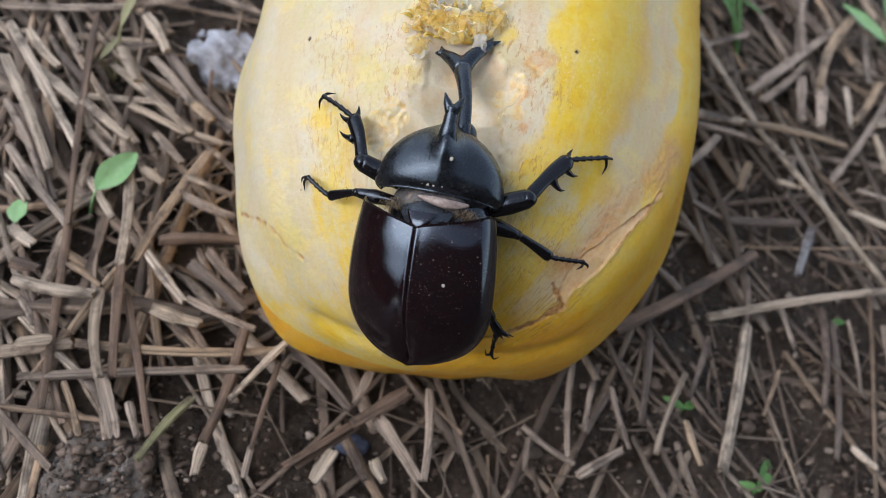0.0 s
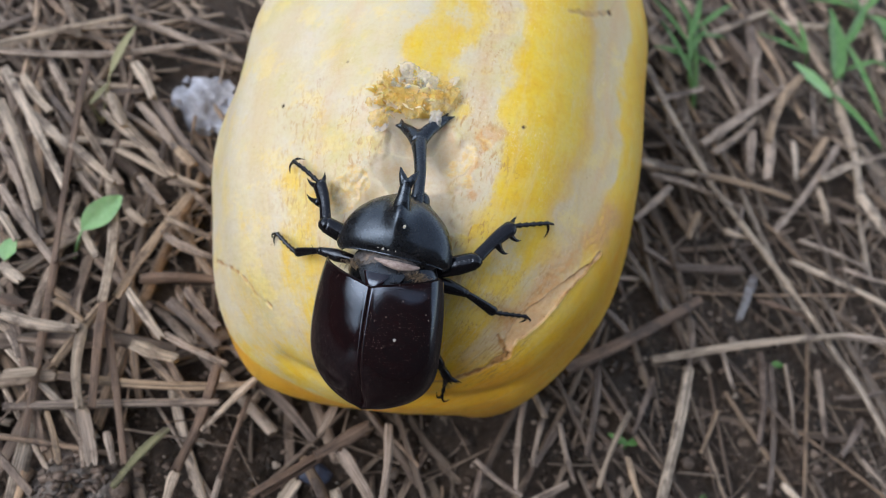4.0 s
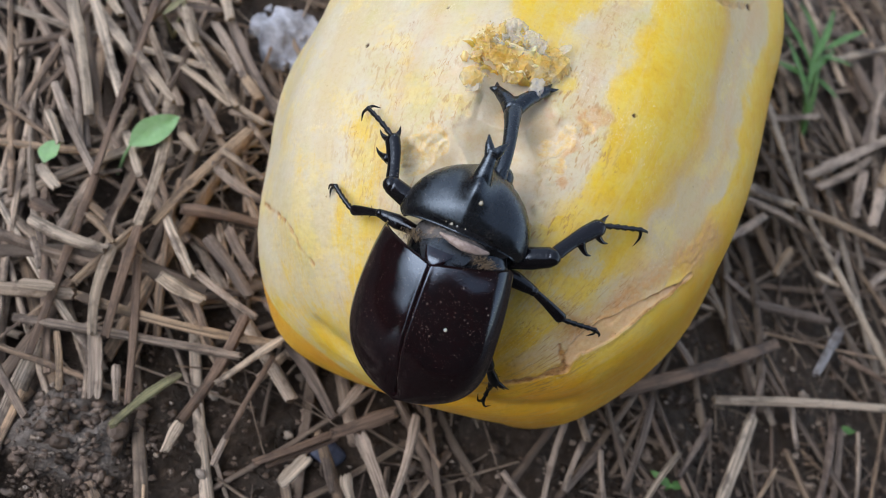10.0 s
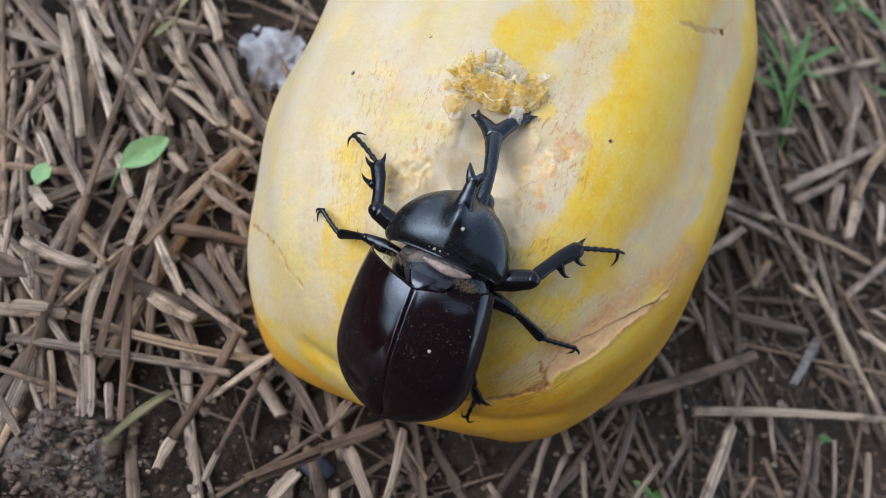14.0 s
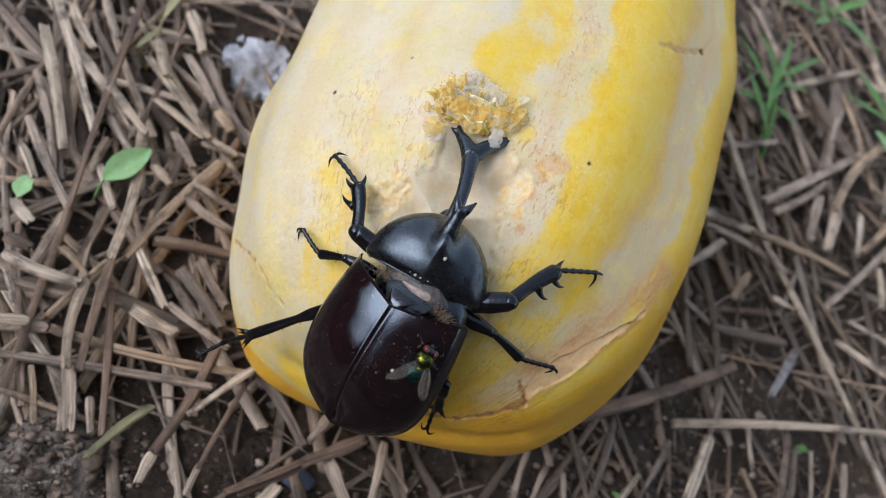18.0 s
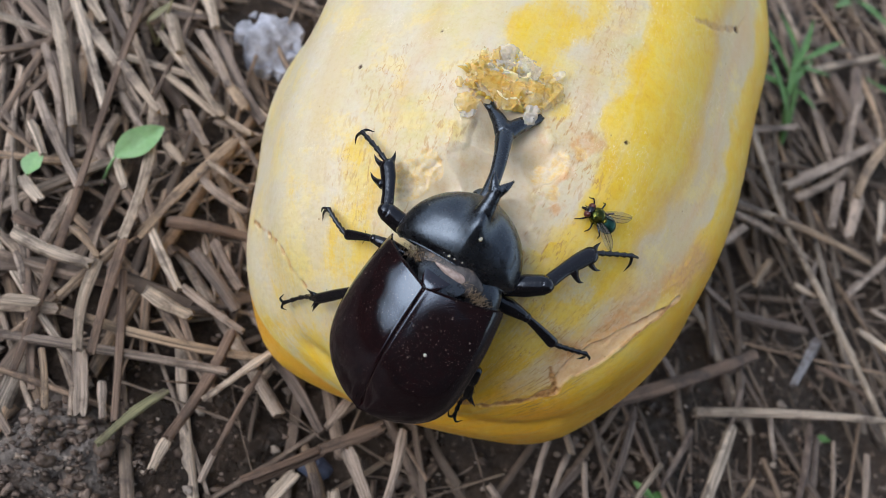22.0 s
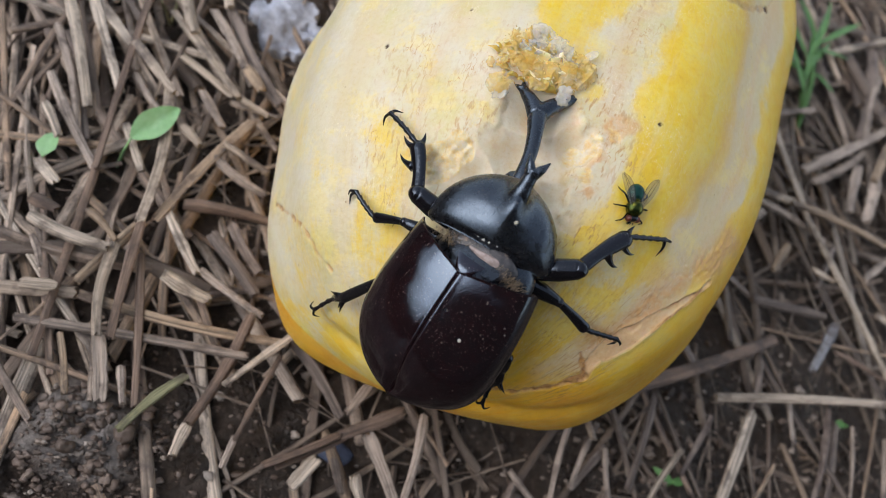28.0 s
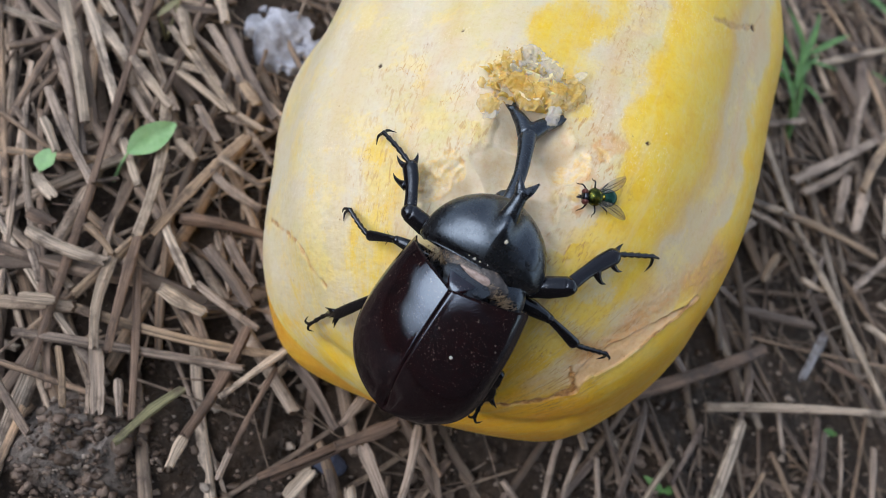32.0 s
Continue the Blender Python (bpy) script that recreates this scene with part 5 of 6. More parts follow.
straw(-0.0303, 0.2025, -0.0247, 0.1893, 0.0100, 3.5, *PALE)
straw(-0.0326, 0.1963, -0.0082, 0.1708, 0.0080, 2.7, *PALE)
straw(-0.0087, 0.1724, 0.0014, 0.1678, 0.0064, 2.3, *PALE)
straw(-0.0232, 0.2191, -0.0165, 0.2040, 0.0087, 3.6, *PALE)
straw(-0.0313, 0.2093, -0.0177, 0.2123, 0.0030, 2.2, *DARK)
straw(-0.0167, 0.2065, 0.0042, 0.1734, 0.0058, 3.2, *DARK)
straw(-0.0212, 0.2025, -0.0049, 0.1767, 0.0068, 3.3, *GREY)
straw(-0.0271, 0.1822, -0.0101, 0.1718, 0.0064, 2.3, *PALE)
straw(-0.0282, 0.1675, -0.0270, 0.1226, 0.0087, 3.0, *PALE)
straw(-0.0029, 0.1646, -0.0233, 0.1247, 0.0068, 3.1, *TAN)
straw(-0.0091, 0.1524, 0.0043, 0.1456, 0.0100, 2.6, *PALE)
straw(-0.0116, 0.1489, 0.0046, 0.1400, 0.0068, 2.6, *GREY)
straw(-0.0101, 0.1703, 0.0038, 0.1686, 0.0052, 1.9, *GREY)
straw(-0.0223, 0.1557, -0.0163, 0.1506, 0.0087, 2.5, *PALE)
straw(-0.0612, 0.1657, -0.0423, 0.1374, 0.0060, 2.5, *GREY)
straw(-0.0586, 0.1524, -0.0526, 0.1425, 0.0100, 2.4, *PALE)
straw(-0.0511, 0.1614, -0.0466, 0.1463, 0.0038, 2.3, *DARK)
straw(-0.0375, 0.1540, -0.0300, 0.1393, 0.0064, 2.3, *PALE)
straw(-0.0190, 0.1703, -0.0109, 0.1590, 0.0075, 2.6, *GREY)
straw(-0.0385, 0.1721, -0.0269, 0.1583, 0.0060, 2.2, *GREY)
straw(-0.0538, 0.1178, -0.0330, 0.1128, 0.0100, 3.3, *PALE)
straw(-0.0406, 0.1238, -0.0320, 0.1164, 0.0076, 2.0, *TAN)
straw(-0.0276, 0.1231, -0.0389, 0.1034, 0.0060, 2.8, *TAN)
straw(-0.0318, 0.1149, -0.0303, 0.0889, 0.0087, 2.8, *PALE)
straw(-0.0303, 0.0903, -0.0258, 0.0732, 0.0060, 3.2, *GREY)
straw(-0.0264, 0.1222, -0.0269, 0.0882, 0.0096, 2.6, *WET)
straw(-0.0251, 0.1138, -0.0172, 0.0724, 0.0076, 2.1, *WET)
straw(-0.0203, 0.1280, -0.0095, 0.1118, 0.0064, 2.6, *PALE)
straw(-0.0177, 0.1083, -0.0047, 0.1039, 0.0087, 4.0, *PALE)
straw(-0.0087, 0.1129, 0.0098, 0.1028, 0.0060, 2.2, *GREY)
straw(-0.0077, 0.1247, 0.0071, 0.1091, 0.0058, 3.3, *DARK)
straw(-0.0029, 0.1300, 0.0072, 0.1162, 0.0038, 3.0, *DARK)
straw(-0.0373, 0.0999, 0.0182, 0.0963, 0.0060, 3.0, *TAN)
straw(-0.0515, 0.0996, -0.0426, 0.0996, 0.0087, 2.9, *PALE)
straw(-0.0509, 0.0923, 0.0076, 0.0892, 0.0060, 2.8, *GREY)
straw(0.0188, 0.0974, 0.0030, 0.0809, 0.0100, 2.0, *PALE)
straw(0.0072, 0.1021, -0.0040, 0.0701, 0.0076, 2.8, *WET)
straw(-0.0040, 0.0705, -0.0060, 0.0620, 0.0064, 2.4, *PALE)
straw(0.0164, 0.0918, 0.0081, 0.0674, 0.0083, 1.3, *WET)
straw(0.0083, 0.0686, 0.0061, 0.0607, 0.0060, 1.7, *GREY)
straw(-0.0385, 0.0883, -0.0341, 0.0723, 0.0096, 1.5, *TAN)
straw(-0.0164, 0.1314, 0.0083, 0.1311, 0.0076, 3.0, *WET)
straw(0.0115, 0.1112, 0.0239, 0.0956, 0.0022, 2.8, *DARK)
straw(-0.0521, 0.1133, -0.0481, 0.1053, 0.0075, 1.6, *GREY)
straw(-0.0117, 0.1064, 0.0046, 0.1107, 0.0030, 1.6, *DARK)
straw(-0.0546, 0.1232, -0.0476, 0.1212, 0.0096, 3.0, *WET)
straw(-0.0566, 0.1355, -0.0503, 0.1296, 0.0080, 3.0, *PALE)
straw(-0.0231, 0.0831, -0.0206, 0.0733, 0.0052, 1.9, *GREY)
straw(0.0183, 0.0992, 0.0353, 0.0788, 0.0045, 2.9, *DARK)
straw(0.0423, 0.0889, 0.0368, 0.0796, 0.0060, 2.1, *GREY)
straw(0.0513, 0.0811, 0.0351, 0.0725, 0.0096, 3.3, *WET)
straw(0.0360, 0.0734, 0.0161, 0.0624, 0.0076, 1.9, *WET)
straw(0.0371, 0.0731, 0.0199, 0.0621, 0.0060, 1.6, *WET)
straw(0.0300, 0.0658, 0.0240, 0.0577, 0.0087, 3.2, *PALE)
straw(0.0430, 0.0746, 0.0524, 0.0567, 0.0060, 3.2, *GREY)
straw(0.0578, 0.0813, 0.0532, 0.0559, 0.0088, 2.3, *GREY)
straw(0.0405, 0.0627, 0.0425, 0.0566, 0.0080, 2.6, *PALE)
straw(0.0352, 0.0675, 0.0382, 0.0588, 0.0022, 2.0, *DARK)
straw(0.1045, 0.0896, 0.0963, 0.0601, 0.0075, 2.0, *GREY)
straw(0.1172, 0.0818, 0.1055, 0.0682, 0.0030, 2.2, *DARK)
straw(0.1115, 0.0871, 0.1021, 0.0665, 0.0088, 1.6, *GREY)
straw(0.0847, 0.0698, 0.0980, 0.0578, 0.0068, 1.7, *GREY)
straw(0.0876, 0.0675, 0.0846, 0.0585, 0.0022, 1.7, *DARK)
straw(0.0983, 0.0545, 0.1133, 0.0607, 0.0075, 2.6, *GREY)
straw(0.1902, 0.2440, 0.2036, 0.1815, 0.0072, 3.9, *PALE)
straw(0.2009, 0.1807, 0.2287, 0.1066, 0.0100, 4.2, *PALE)
straw(0.2302, 0.1092, 0.2408, 0.0670, 0.0080, 3.1, *PALE)
straw(0.1737, 0.1902, 0.1993, 0.1860, 0.0064, 3.3, *PALE)
straw(0.1973, 0.1848, 0.2378, 0.1740, 0.0083, 3.3, *TAN)
straw(0.1776, 0.1846, 0.2111, 0.1713, 0.0060, 3.2, *GREY)
straw(0.1824, 0.1774, 0.1612, 0.1599, 0.0088, 3.1, *GREY)
straw(0.2060, 0.2019, 0.2611, 0.2391, 0.0068, 3.8, *GREY)
straw(0.2116, 0.1991, 0.2404, 0.2203, 0.0052, 3.0, *GREY)
straw(0.2580, 0.2806, 0.2401, 0.2278, 0.0045, 4.3, *DARK)
straw(0.2568, 0.2641, 0.2420, 0.2267, 0.0060, 2.6, *GREY)
straw(0.2719, 0.2449, 0.2382, 0.2043, 0.0096, 3.8, *TAN)
straw(0.2423, 0.2087, 0.2321, 0.1848, 0.0068, 3.9, *GREY)
straw(0.2545, 0.2073, 0.2477, 0.1862, 0.0064, 3.0, *PALE)
straw(0.2919, 0.2482, 0.2824, 0.2028, 0.0087, 4.2, *PALE)
straw(0.2849, 0.2073, 0.2769, 0.1759, 0.0072, 4.8, *PALE)
straw(0.2747, 0.1774, 0.2800, 0.1563, 0.0100, 4.1, *PALE)
straw(0.2772, 0.2060, 0.2274, 0.1591, 0.0068, 3.2, *GREY)
straw(0.2738, 0.2111, 0.2516, 0.1889, 0.0060, 3.5, *TAN)
straw(0.2593, 0.1861, 0.3017, 0.2013, 0.0087, 3.5, *PALE)
straw(0.2303, 0.2682, 0.2716, 0.2901, 0.0072, 3.3, *PALE)
straw(0.2655, 0.2801, 0.2995, 0.2808, 0.0100, 3.4, *PALE)
straw(0.2345, 0.2114, 0.2250, 0.1877, 0.0068, 3.4, *GREY)
straw(0.1889, 0.2263, 0.2175, 0.2352, 0.0052, 2.5, *GREY)
straw(0.2010, 0.1565, 0.2099, 0.1543, 0.0087, 3.1, *PALE)
straw(0.1931, 0.1658, 0.1851, 0.1542, 0.0068, 2.7, *TAN)
straw(0.2739, 0.2354, 0.2644, 0.2080, 0.0088, 3.1, *GREY)
straw(0.2555, 0.1804, 0.2533, 0.1625, 0.0080, 3.6, *PALE)
straw(0.1511, 0.1000, 0.2355, 0.1095, 0.0125, 2.8, *PALE)
straw(0.2272, 0.1439, 0.2660, 0.1235, 0.0087, 3.1, *PALE)
straw(0.2069, 0.1267, 0.2282, 0.1187, 0.0068, 2.2, *WET)
straw(0.2385, 0.1108, 0.2587, 0.1077, 0.0088, 2.6, *GREY)
straw(0.2086, 0.1373, 0.1944, 0.1172, 0.0078, 2.8, *ASHEN)
straw(0.1673, 0.1515, 0.1811, 0.1415, 0.0022, 3.3, *DARK)
straw(0.1769, 0.1417, 0.2074, 0.1411, 0.0045, 3.1, *DARK)
# broad slab lying in shade: the dark wet tone carries that shade
straw(0.1207, 0.0994, 0.1815, 0.1268, 0.0068, 4.4, *WET)
straw(0.1421, 0.1222, 0.1499, 0.1107, 0.0058, 2.8, *DARK)
straw(0.1682, 0.0994, 0.1433, 0.0524, 0.0080, 3.8, *PALE)
straw(0.1629, 0.0880, 0.1558, 0.0717, 0.0052, 1.7, *GREY)
straw(0.1402, 0.0829, 0.1235, 0.0587, 0.0087, 2.2, *PALE)
straw(0.1153, 0.0804, 0.1168, 0.0615, 0.0060, 1.8, *GREY)
straw(0.1350, 0.0675, 0.1362, 0.0544, 0.0096, 1.8, *TAN)
straw(0.2029, 0.1058, 0.1898, 0.0713, 0.0038, 2.4, *DARK)
straw(0.2065, 0.1020, 0.1883, 0.0543, 0.0022, 2.4, *DARK)
straw(0.1742, 0.0826, 0.1629, 0.0686, 0.0083, 1.5, *TAN)
straw(0.1850, 0.1069, 0.1851, 0.0912, 0.0060, 2.0, *GREY)
straw(0.2357, 0.0783, 0.2202, 0.0658, 0.0058, 2.4, *DARK)
straw(0.2278, 0.0641, 0.2345, 0.0511, 0.0068, 1.8, *GREY)
straw(0.1363, 0.1018, 0.1228, 0.0697, 0.0022, 2.7, *DARK)
straw(0.1903, 0.0566, 0.1963, 0.0496, 0.0087, 2.4, *PALE)
straw(0.2183, 0.1726, 0.2065, 0.1529, 0.0030, 2.1, *DARK)
straw(0.2347, 0.1534, 0.2628, 0.1413, 0.0088, 2.3, *GREY)
straw(0.2536, 0.1421, 0.2729, 0.1349, 0.0068, 2.1, *GREY)
straw(0.2099, 0.1007, 0.2052, 0.0749, 0.0052, 1.8, *GREY)
straw(0.2219, 0.0975, 0.2147, 0.0719, 0.0075, 2.2, *GREY)
straw(0.1787, 0.1197, 0.1716, 0.1016, 0.0030, 1.9, *DARK)
straw(0.1546, 0.0961, 0.1410, 0.0761, 0.0058, 1.9, *DARK)
straw(0.2283, 0.0878, 0.2517, 0.0899, 0.0038, 1.9, *DARK)
straw(-0.0070, 0.0821, -0.0195, 0.0657, 0.0095, 2.4, MOSSY, "short green mossy stalk lying on mud")
straw(-0.0076, 0.1813, -0.0018, 0.1748, 0.0090, 3.6, *TAN)

STRAY = random.Random(5)
for n_ in range(95):
    if n_ < 62:
        sx, sy = STRAY.uniform(-0.10, 0.015), STRAY.uniform(0.05, 0.27)
    else:
        sx, sy = STRAY.uniform(0.16, 0.34), STRAY.uniform(0.12, 0.31)
    turned = math.radians(STRAY.choice([STRAY.gauss(22, 8), STRAY.gauss(24, 12), STRAY.gauss(45, 8), STRAY.gauss(-4, 8), STRAY.gauss(86, 6)]))
    half = STRAY.uniform(0.025, 0.055)
    ends = (sx + half * math.sin(turned), sy - half * math.cos(turned), sx - half * math.sin(turned), sy + half * math.cos(turned))
    if math.hypot(sx - 0.003, sy - 0.212) > 0.03 and sy - 0.5 * (sy - min(ends[1], ends[3])) > 0.075:
        straw(*ends, STRAY.uniform(0.0005, 0.0030), STRAY.uniform(1.4, 3.0), label="thin weathered straw stalk in the mulch")


def build_litter():
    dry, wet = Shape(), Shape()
    rng = np.random.RandomState(41)
    for k in range(1150):
        x, y = rng.uniform(-0.13, 0.42), rng.uniform(0.0, 0.42)
        bare = math.exp(-((x - 0.13) / 0.13) ** 4 - ((y - 0.060) / 0.036) ** 2) + math.exp(-((x + 0.03) / 0.034) ** 2 - ((y - 0.055) / 0.026) ** 2)
        if rng.rand() < 0.50 * bare or ((x + 0.022) / 0.032) ** 2 + ((y - 0.058) / 0.018) ** 2 < 1 or math.hypot(x - 0.003, y - 0.211) < 0.012 or math.hypot(x - 0.0369, y - 0.0707) < 0.009:
            continue
        damp = rng.rand() < dark_share(x, y)
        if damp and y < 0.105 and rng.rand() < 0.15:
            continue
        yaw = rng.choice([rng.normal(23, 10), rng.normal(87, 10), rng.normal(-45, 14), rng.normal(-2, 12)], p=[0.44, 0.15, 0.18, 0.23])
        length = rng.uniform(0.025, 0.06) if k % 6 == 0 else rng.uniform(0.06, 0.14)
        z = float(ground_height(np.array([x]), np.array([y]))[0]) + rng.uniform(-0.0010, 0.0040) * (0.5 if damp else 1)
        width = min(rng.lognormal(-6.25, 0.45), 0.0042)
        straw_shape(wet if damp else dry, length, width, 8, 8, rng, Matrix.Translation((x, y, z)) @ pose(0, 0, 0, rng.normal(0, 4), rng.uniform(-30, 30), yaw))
    for k in range(1000):
        x, y = rng.uniform(-0.10, 0.40), rng.uniform(0.02, 0.36)
        if ((x + 0.022) / 0.036) ** 2 + ((y - 0.056) / 0.022) ** 2 < 1:
            continue
        damp = rng.rand() < dark_share(x, y)
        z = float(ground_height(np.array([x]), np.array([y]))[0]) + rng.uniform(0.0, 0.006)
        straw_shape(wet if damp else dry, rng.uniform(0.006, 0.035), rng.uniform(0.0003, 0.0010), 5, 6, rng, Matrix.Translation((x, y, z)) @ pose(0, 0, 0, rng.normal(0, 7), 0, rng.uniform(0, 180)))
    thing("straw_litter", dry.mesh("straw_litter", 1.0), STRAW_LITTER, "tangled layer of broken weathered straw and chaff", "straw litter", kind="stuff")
    thing("wet_straw_litter", wet.mesh("wet_straw_litter", 1.0), DARK_LITTER, "dark straw trodden into the soil, soaked in front of the melon", "straw litter", kind="stuff")


def build_grit():
    s = Shape()
    rng = np.random.RandomState(43)
    for k in range(6400):
        x, y = rng.uniform(-0.09, 0.36), rng.uniform(0.03, 0.30)
        if k % 8 == 0:
            x, y = rng.normal(-0.03, 0.016), rng.normal(0.060, 0.012)
        elif k % 3 == 1:
            x, y = rng.uniform(0.0, 0.27), rng.uniform(0.035, 0.13)
        r = min(rng.lognormal(-7.4, 0.5), 0.0022)
        z = float(ground_height(np.array([x]), np.array([y]))[0])
        s.ball((x, y, z + r * 0.3), (r, r * rng.uniform(0.5, 1), r * rng.uniform(0.35, 0.7)), 8, 6, rough=1.0, seed=k)
    thing("grit", s.mesh("grit", 1.0), GRIT, "brown soil crumbs and small grit", "grit", kind="stuff")


build_litter()
build_grit()


# ---- weeds and scraps ----
def blade(length, width, arch, curl=0.0, rings=12):
    """A leaf from its foot along +y, arched, folded along its rib, in metres, with thickness."""
    t, s = np.meshgrid(np.linspace(0, 1, rings), np.linspace(-1, 1, 7), indexing="ij")
    half = width / 2 * np.sin(np.pi * np.clip(t * 0.96 + 0.02, 0, 1)) ** 0.7 * (1.15 - 0.5 * t)
    x = s * half + curl * length * t**2
    y = length * np.sin(arch * t) / max(arch, 0.05) if arch else length * t
    z = length * (1 - np.cos(arch * t)) * -0.6 + np.abs(s) * half * 0.30 + 0.03 * width * np.sin(14 * t) * s
    p = np.stack([x, y, z], -1).reshape(-1, 3)
    f = grid_faces(rings, 7)
    return Shape().add(p, f).add(p - (0, 0, 0.00018), f[:, ::-1])


def weed(x, y, leaves, material, label, seed):
    rng = np.random.RandomState(seed)
    z = float(ground_height(np.array([x]), np.array([y]))[0])
    root = thing("weed_seedling", None, None, label, "weed", "weeds in the straw")
    root.matrix_basis = Matrix.Translation((x, y, z))
    tall = max(v[1] for v in leaves)
    part("stem", Shape().tube([(0, 0, -1), (0.5, 0.5, tall * 500), (1.0, 0.2, tall * 1000 + 0.5)], [0.8, 0.7, 0.5], 8).mesh("stem"), material, root)
    for yaw, height, length, width, rise in leaves:
        ob = part("leaf", blade(length, width, 0.9, rng.uniform(-0.15, 0.15)).mesh("leaf", 1.0), material, root)
        ob.matrix_basis = Matrix.Translation((0.0006, 0.0003, height)) @ pose(0, 0, 0, rise, rng.uniform(-15, 15), yaw)


def sprig(x, y, leaves, material, label, seed):
    """A weed rooted at (x, y); each leaf runs from one point to another, in metres, with its width."""
    rng = np.random.RandomState(seed)
    z = float(ground_height(np.array([x]), np.array([y]))[0])
    root = thing("weed_seedling", None, None, label, "weed", "weeds in the straw")
    root.matrix_basis = Matrix.Translation((x, y, z))
    base = Vector((x, y, z))
    for x0, y0, z0, x1, y1, z1, width in leaves:
        a_, b_ = Vector((x0, y0, z0)) - base, Vector((x1, y1, z1)) - base
        stem = Shape().tube([(0, 0, -1), tuple(a_ * 500 + Vector((0, 0, 0.8))), tuple(a_ * 1000)], [0.6, 0.5, 0.35], 7)
        part("stem", stem.mesh("stem"), material, root)
        d = b_ - a_
        ob = part("leaf", blade(d.length, width / 1000, 0.5, rng.uniform(-0.12, 0.12)).mesh("leaf", 1.0), material, root)
        ob.matrix_basis = Matrix.Translation(a_) @ d.to_track_quat("Y", "Z").to_matrix().to_4x4() @ pose(0, 0, 0, 4, rng.uniform(-20, 20), 0)


def build_weeds():
    sprig(-0.0380, 0.1440, [(-0.0345, 0.1470, 0.0105, -0.0232, 0.1606, 0.0105, 9.0)], LEAF, "small bright green seedling leaf on straw", 1)
    sprig(-0.0570, 0.1380, [(-0.0553, 0.1363, 0.009, -0.0535, 0.1440, 0.010, 6.5)], LEAF, "small green seedling leaf among straw", 2)
    sprig(-0.0340, 0.2010, [(-0.0313, 0.2130, 0.009, -0.0255, 0.2365, 0.011, 3.4), (-0.0370, 0.1995, 0.008, -0.0306, 0.2086, 0.009, 2.4)], MOSSY, "thin pale green shoot in the straw", 15)
    tuft = [(0.2105, 0.2400, 0.009, 0.2020, 0.2700, 0.012, 3.2), (0.2110, 0.2450, 0.010, 0.2190, 0.2760, 0.014, 3.0), (0.2100, 0.2480, 0.010, 0.2260, 0.2720, 0.012, 2.6), (0.2100, 0.2500, 0.010, 0.1960, 0.2560, 0.010, 2.8), (0.2120, 0.2560, 0.012, 0.2310, 0.2880, 0.016, 3.4), (0.2180, 0.2640, 0.012, 0.2140, 0.2900, 0.014, 3.0), (0.2180, 0.2620, 0.012, 0.2360, 0.2640, 0.011, 2.4), (0.2200, 0.2660, 0.012, 0.2440, 0.2860, 0.014, 3.0), (0.2160, 0.2500, 0.011, 0.2240, 0.2420, 0.010, 2.2), (0.2140, 0.2580, 0.010, 0.2010, 0.2840, 0.014, 2.6)]
    sprig(0.2157, 0.2280, tuft, GRASS, "feathery green weed tuft beside the melon", 3)
    sprig(0.2894, 0.2631, [(0.2804, 0.2592, 0.0100, 0.2606, 0.2813, 0.0140, 4.6), (0.2804, 0.2592, 0.0100, 0.2513, 0.2635, 0.0140, 3.8), (0.2803, 0.2606, 0.0100, 0.2782, 0.2780, 0.0140, 3.0)], GRASS, "pair of narrow green weed leaves", 4)
    sprig(0.2967, 0.2439, [(0.2863, 0.2419, 0.0130, 0.2989, 0.2832, 0.0190, 13.0), (0.3032, 0.2668, 0.0100, 0.3307, 0.2964, 0.0140, 6.0), (0.3028, 0.2714, 0.0130, 0.2996, 0.2138, 0.0160, 3.6), (0.2834, 0.2362, 0.0100, 0.2991, 0.2017, 0.0120, 4.4), (0.2984, 0.2514, 0.0100, 0.3181, 0.2558, 0.0140, 4.0)], GRASS, "young broad-leaved green weed seedling", 5)
    sprig(0.2926, 0.2382, [(0.2814, 0.2317, 0.0110, 0.2617, 0.2463, 0.0150, 8.0)], LEAF, "yellow-green seedling leaf beside a weed", 6)
    rng = np.random.RandomState(9)
    for x, y, count, size in ((0.262, 0.325, 7, 0.034), (0.335, 0.300, 7, 0.036), (0.350, 0.255, 6, 0.034)):
        leaves = [(rng.uniform(0, 360), rng.uniform(0.003, 0.012), size * rng.uniform(0.6, 1.1), size * rng.uniform(0.10, 0.18), rng.uniform(5, 35)) for _ in range(count)]
        weed(x, y, leaves, GRASS, "young green weed with narrow leaves", int(x * 1000))
    weed(0.140, 0.074, [(60, 0.002, 0.008, 0.003, 5), (-70, 0.002, 0.006, 0.003, 5)], GRASS, "tiny green sprout in damp soil", 13)
    weed(0.160, 0.048, [(-40, 0.003, 0.014, 0.005, 5), (70, 0.003, 0.007, 0.003, 5)], GRASS, "tiny green sprout in damp soil", 14)
    weed(0.216, 0.104, [(80, 0.001, 0.006, 0.003, 4)], GRASS, "tiny green sprout in damp soil", 16)


def scrap(name, places, material, label, category, seed, raised=0.0):
    s = Shape()
    for k, (x, y, r, h) in enumerate(places):
        z = float(ground_height(np.array([x]), np.array([y]))[0])
        s.ball((x, y, z + h * 0.4 + raised), (r, r * 0.75, h), 18, 10, rough=0.5, seed=seed + k)
    thing(name, s.mesh(name, 1.0), material, label, category)


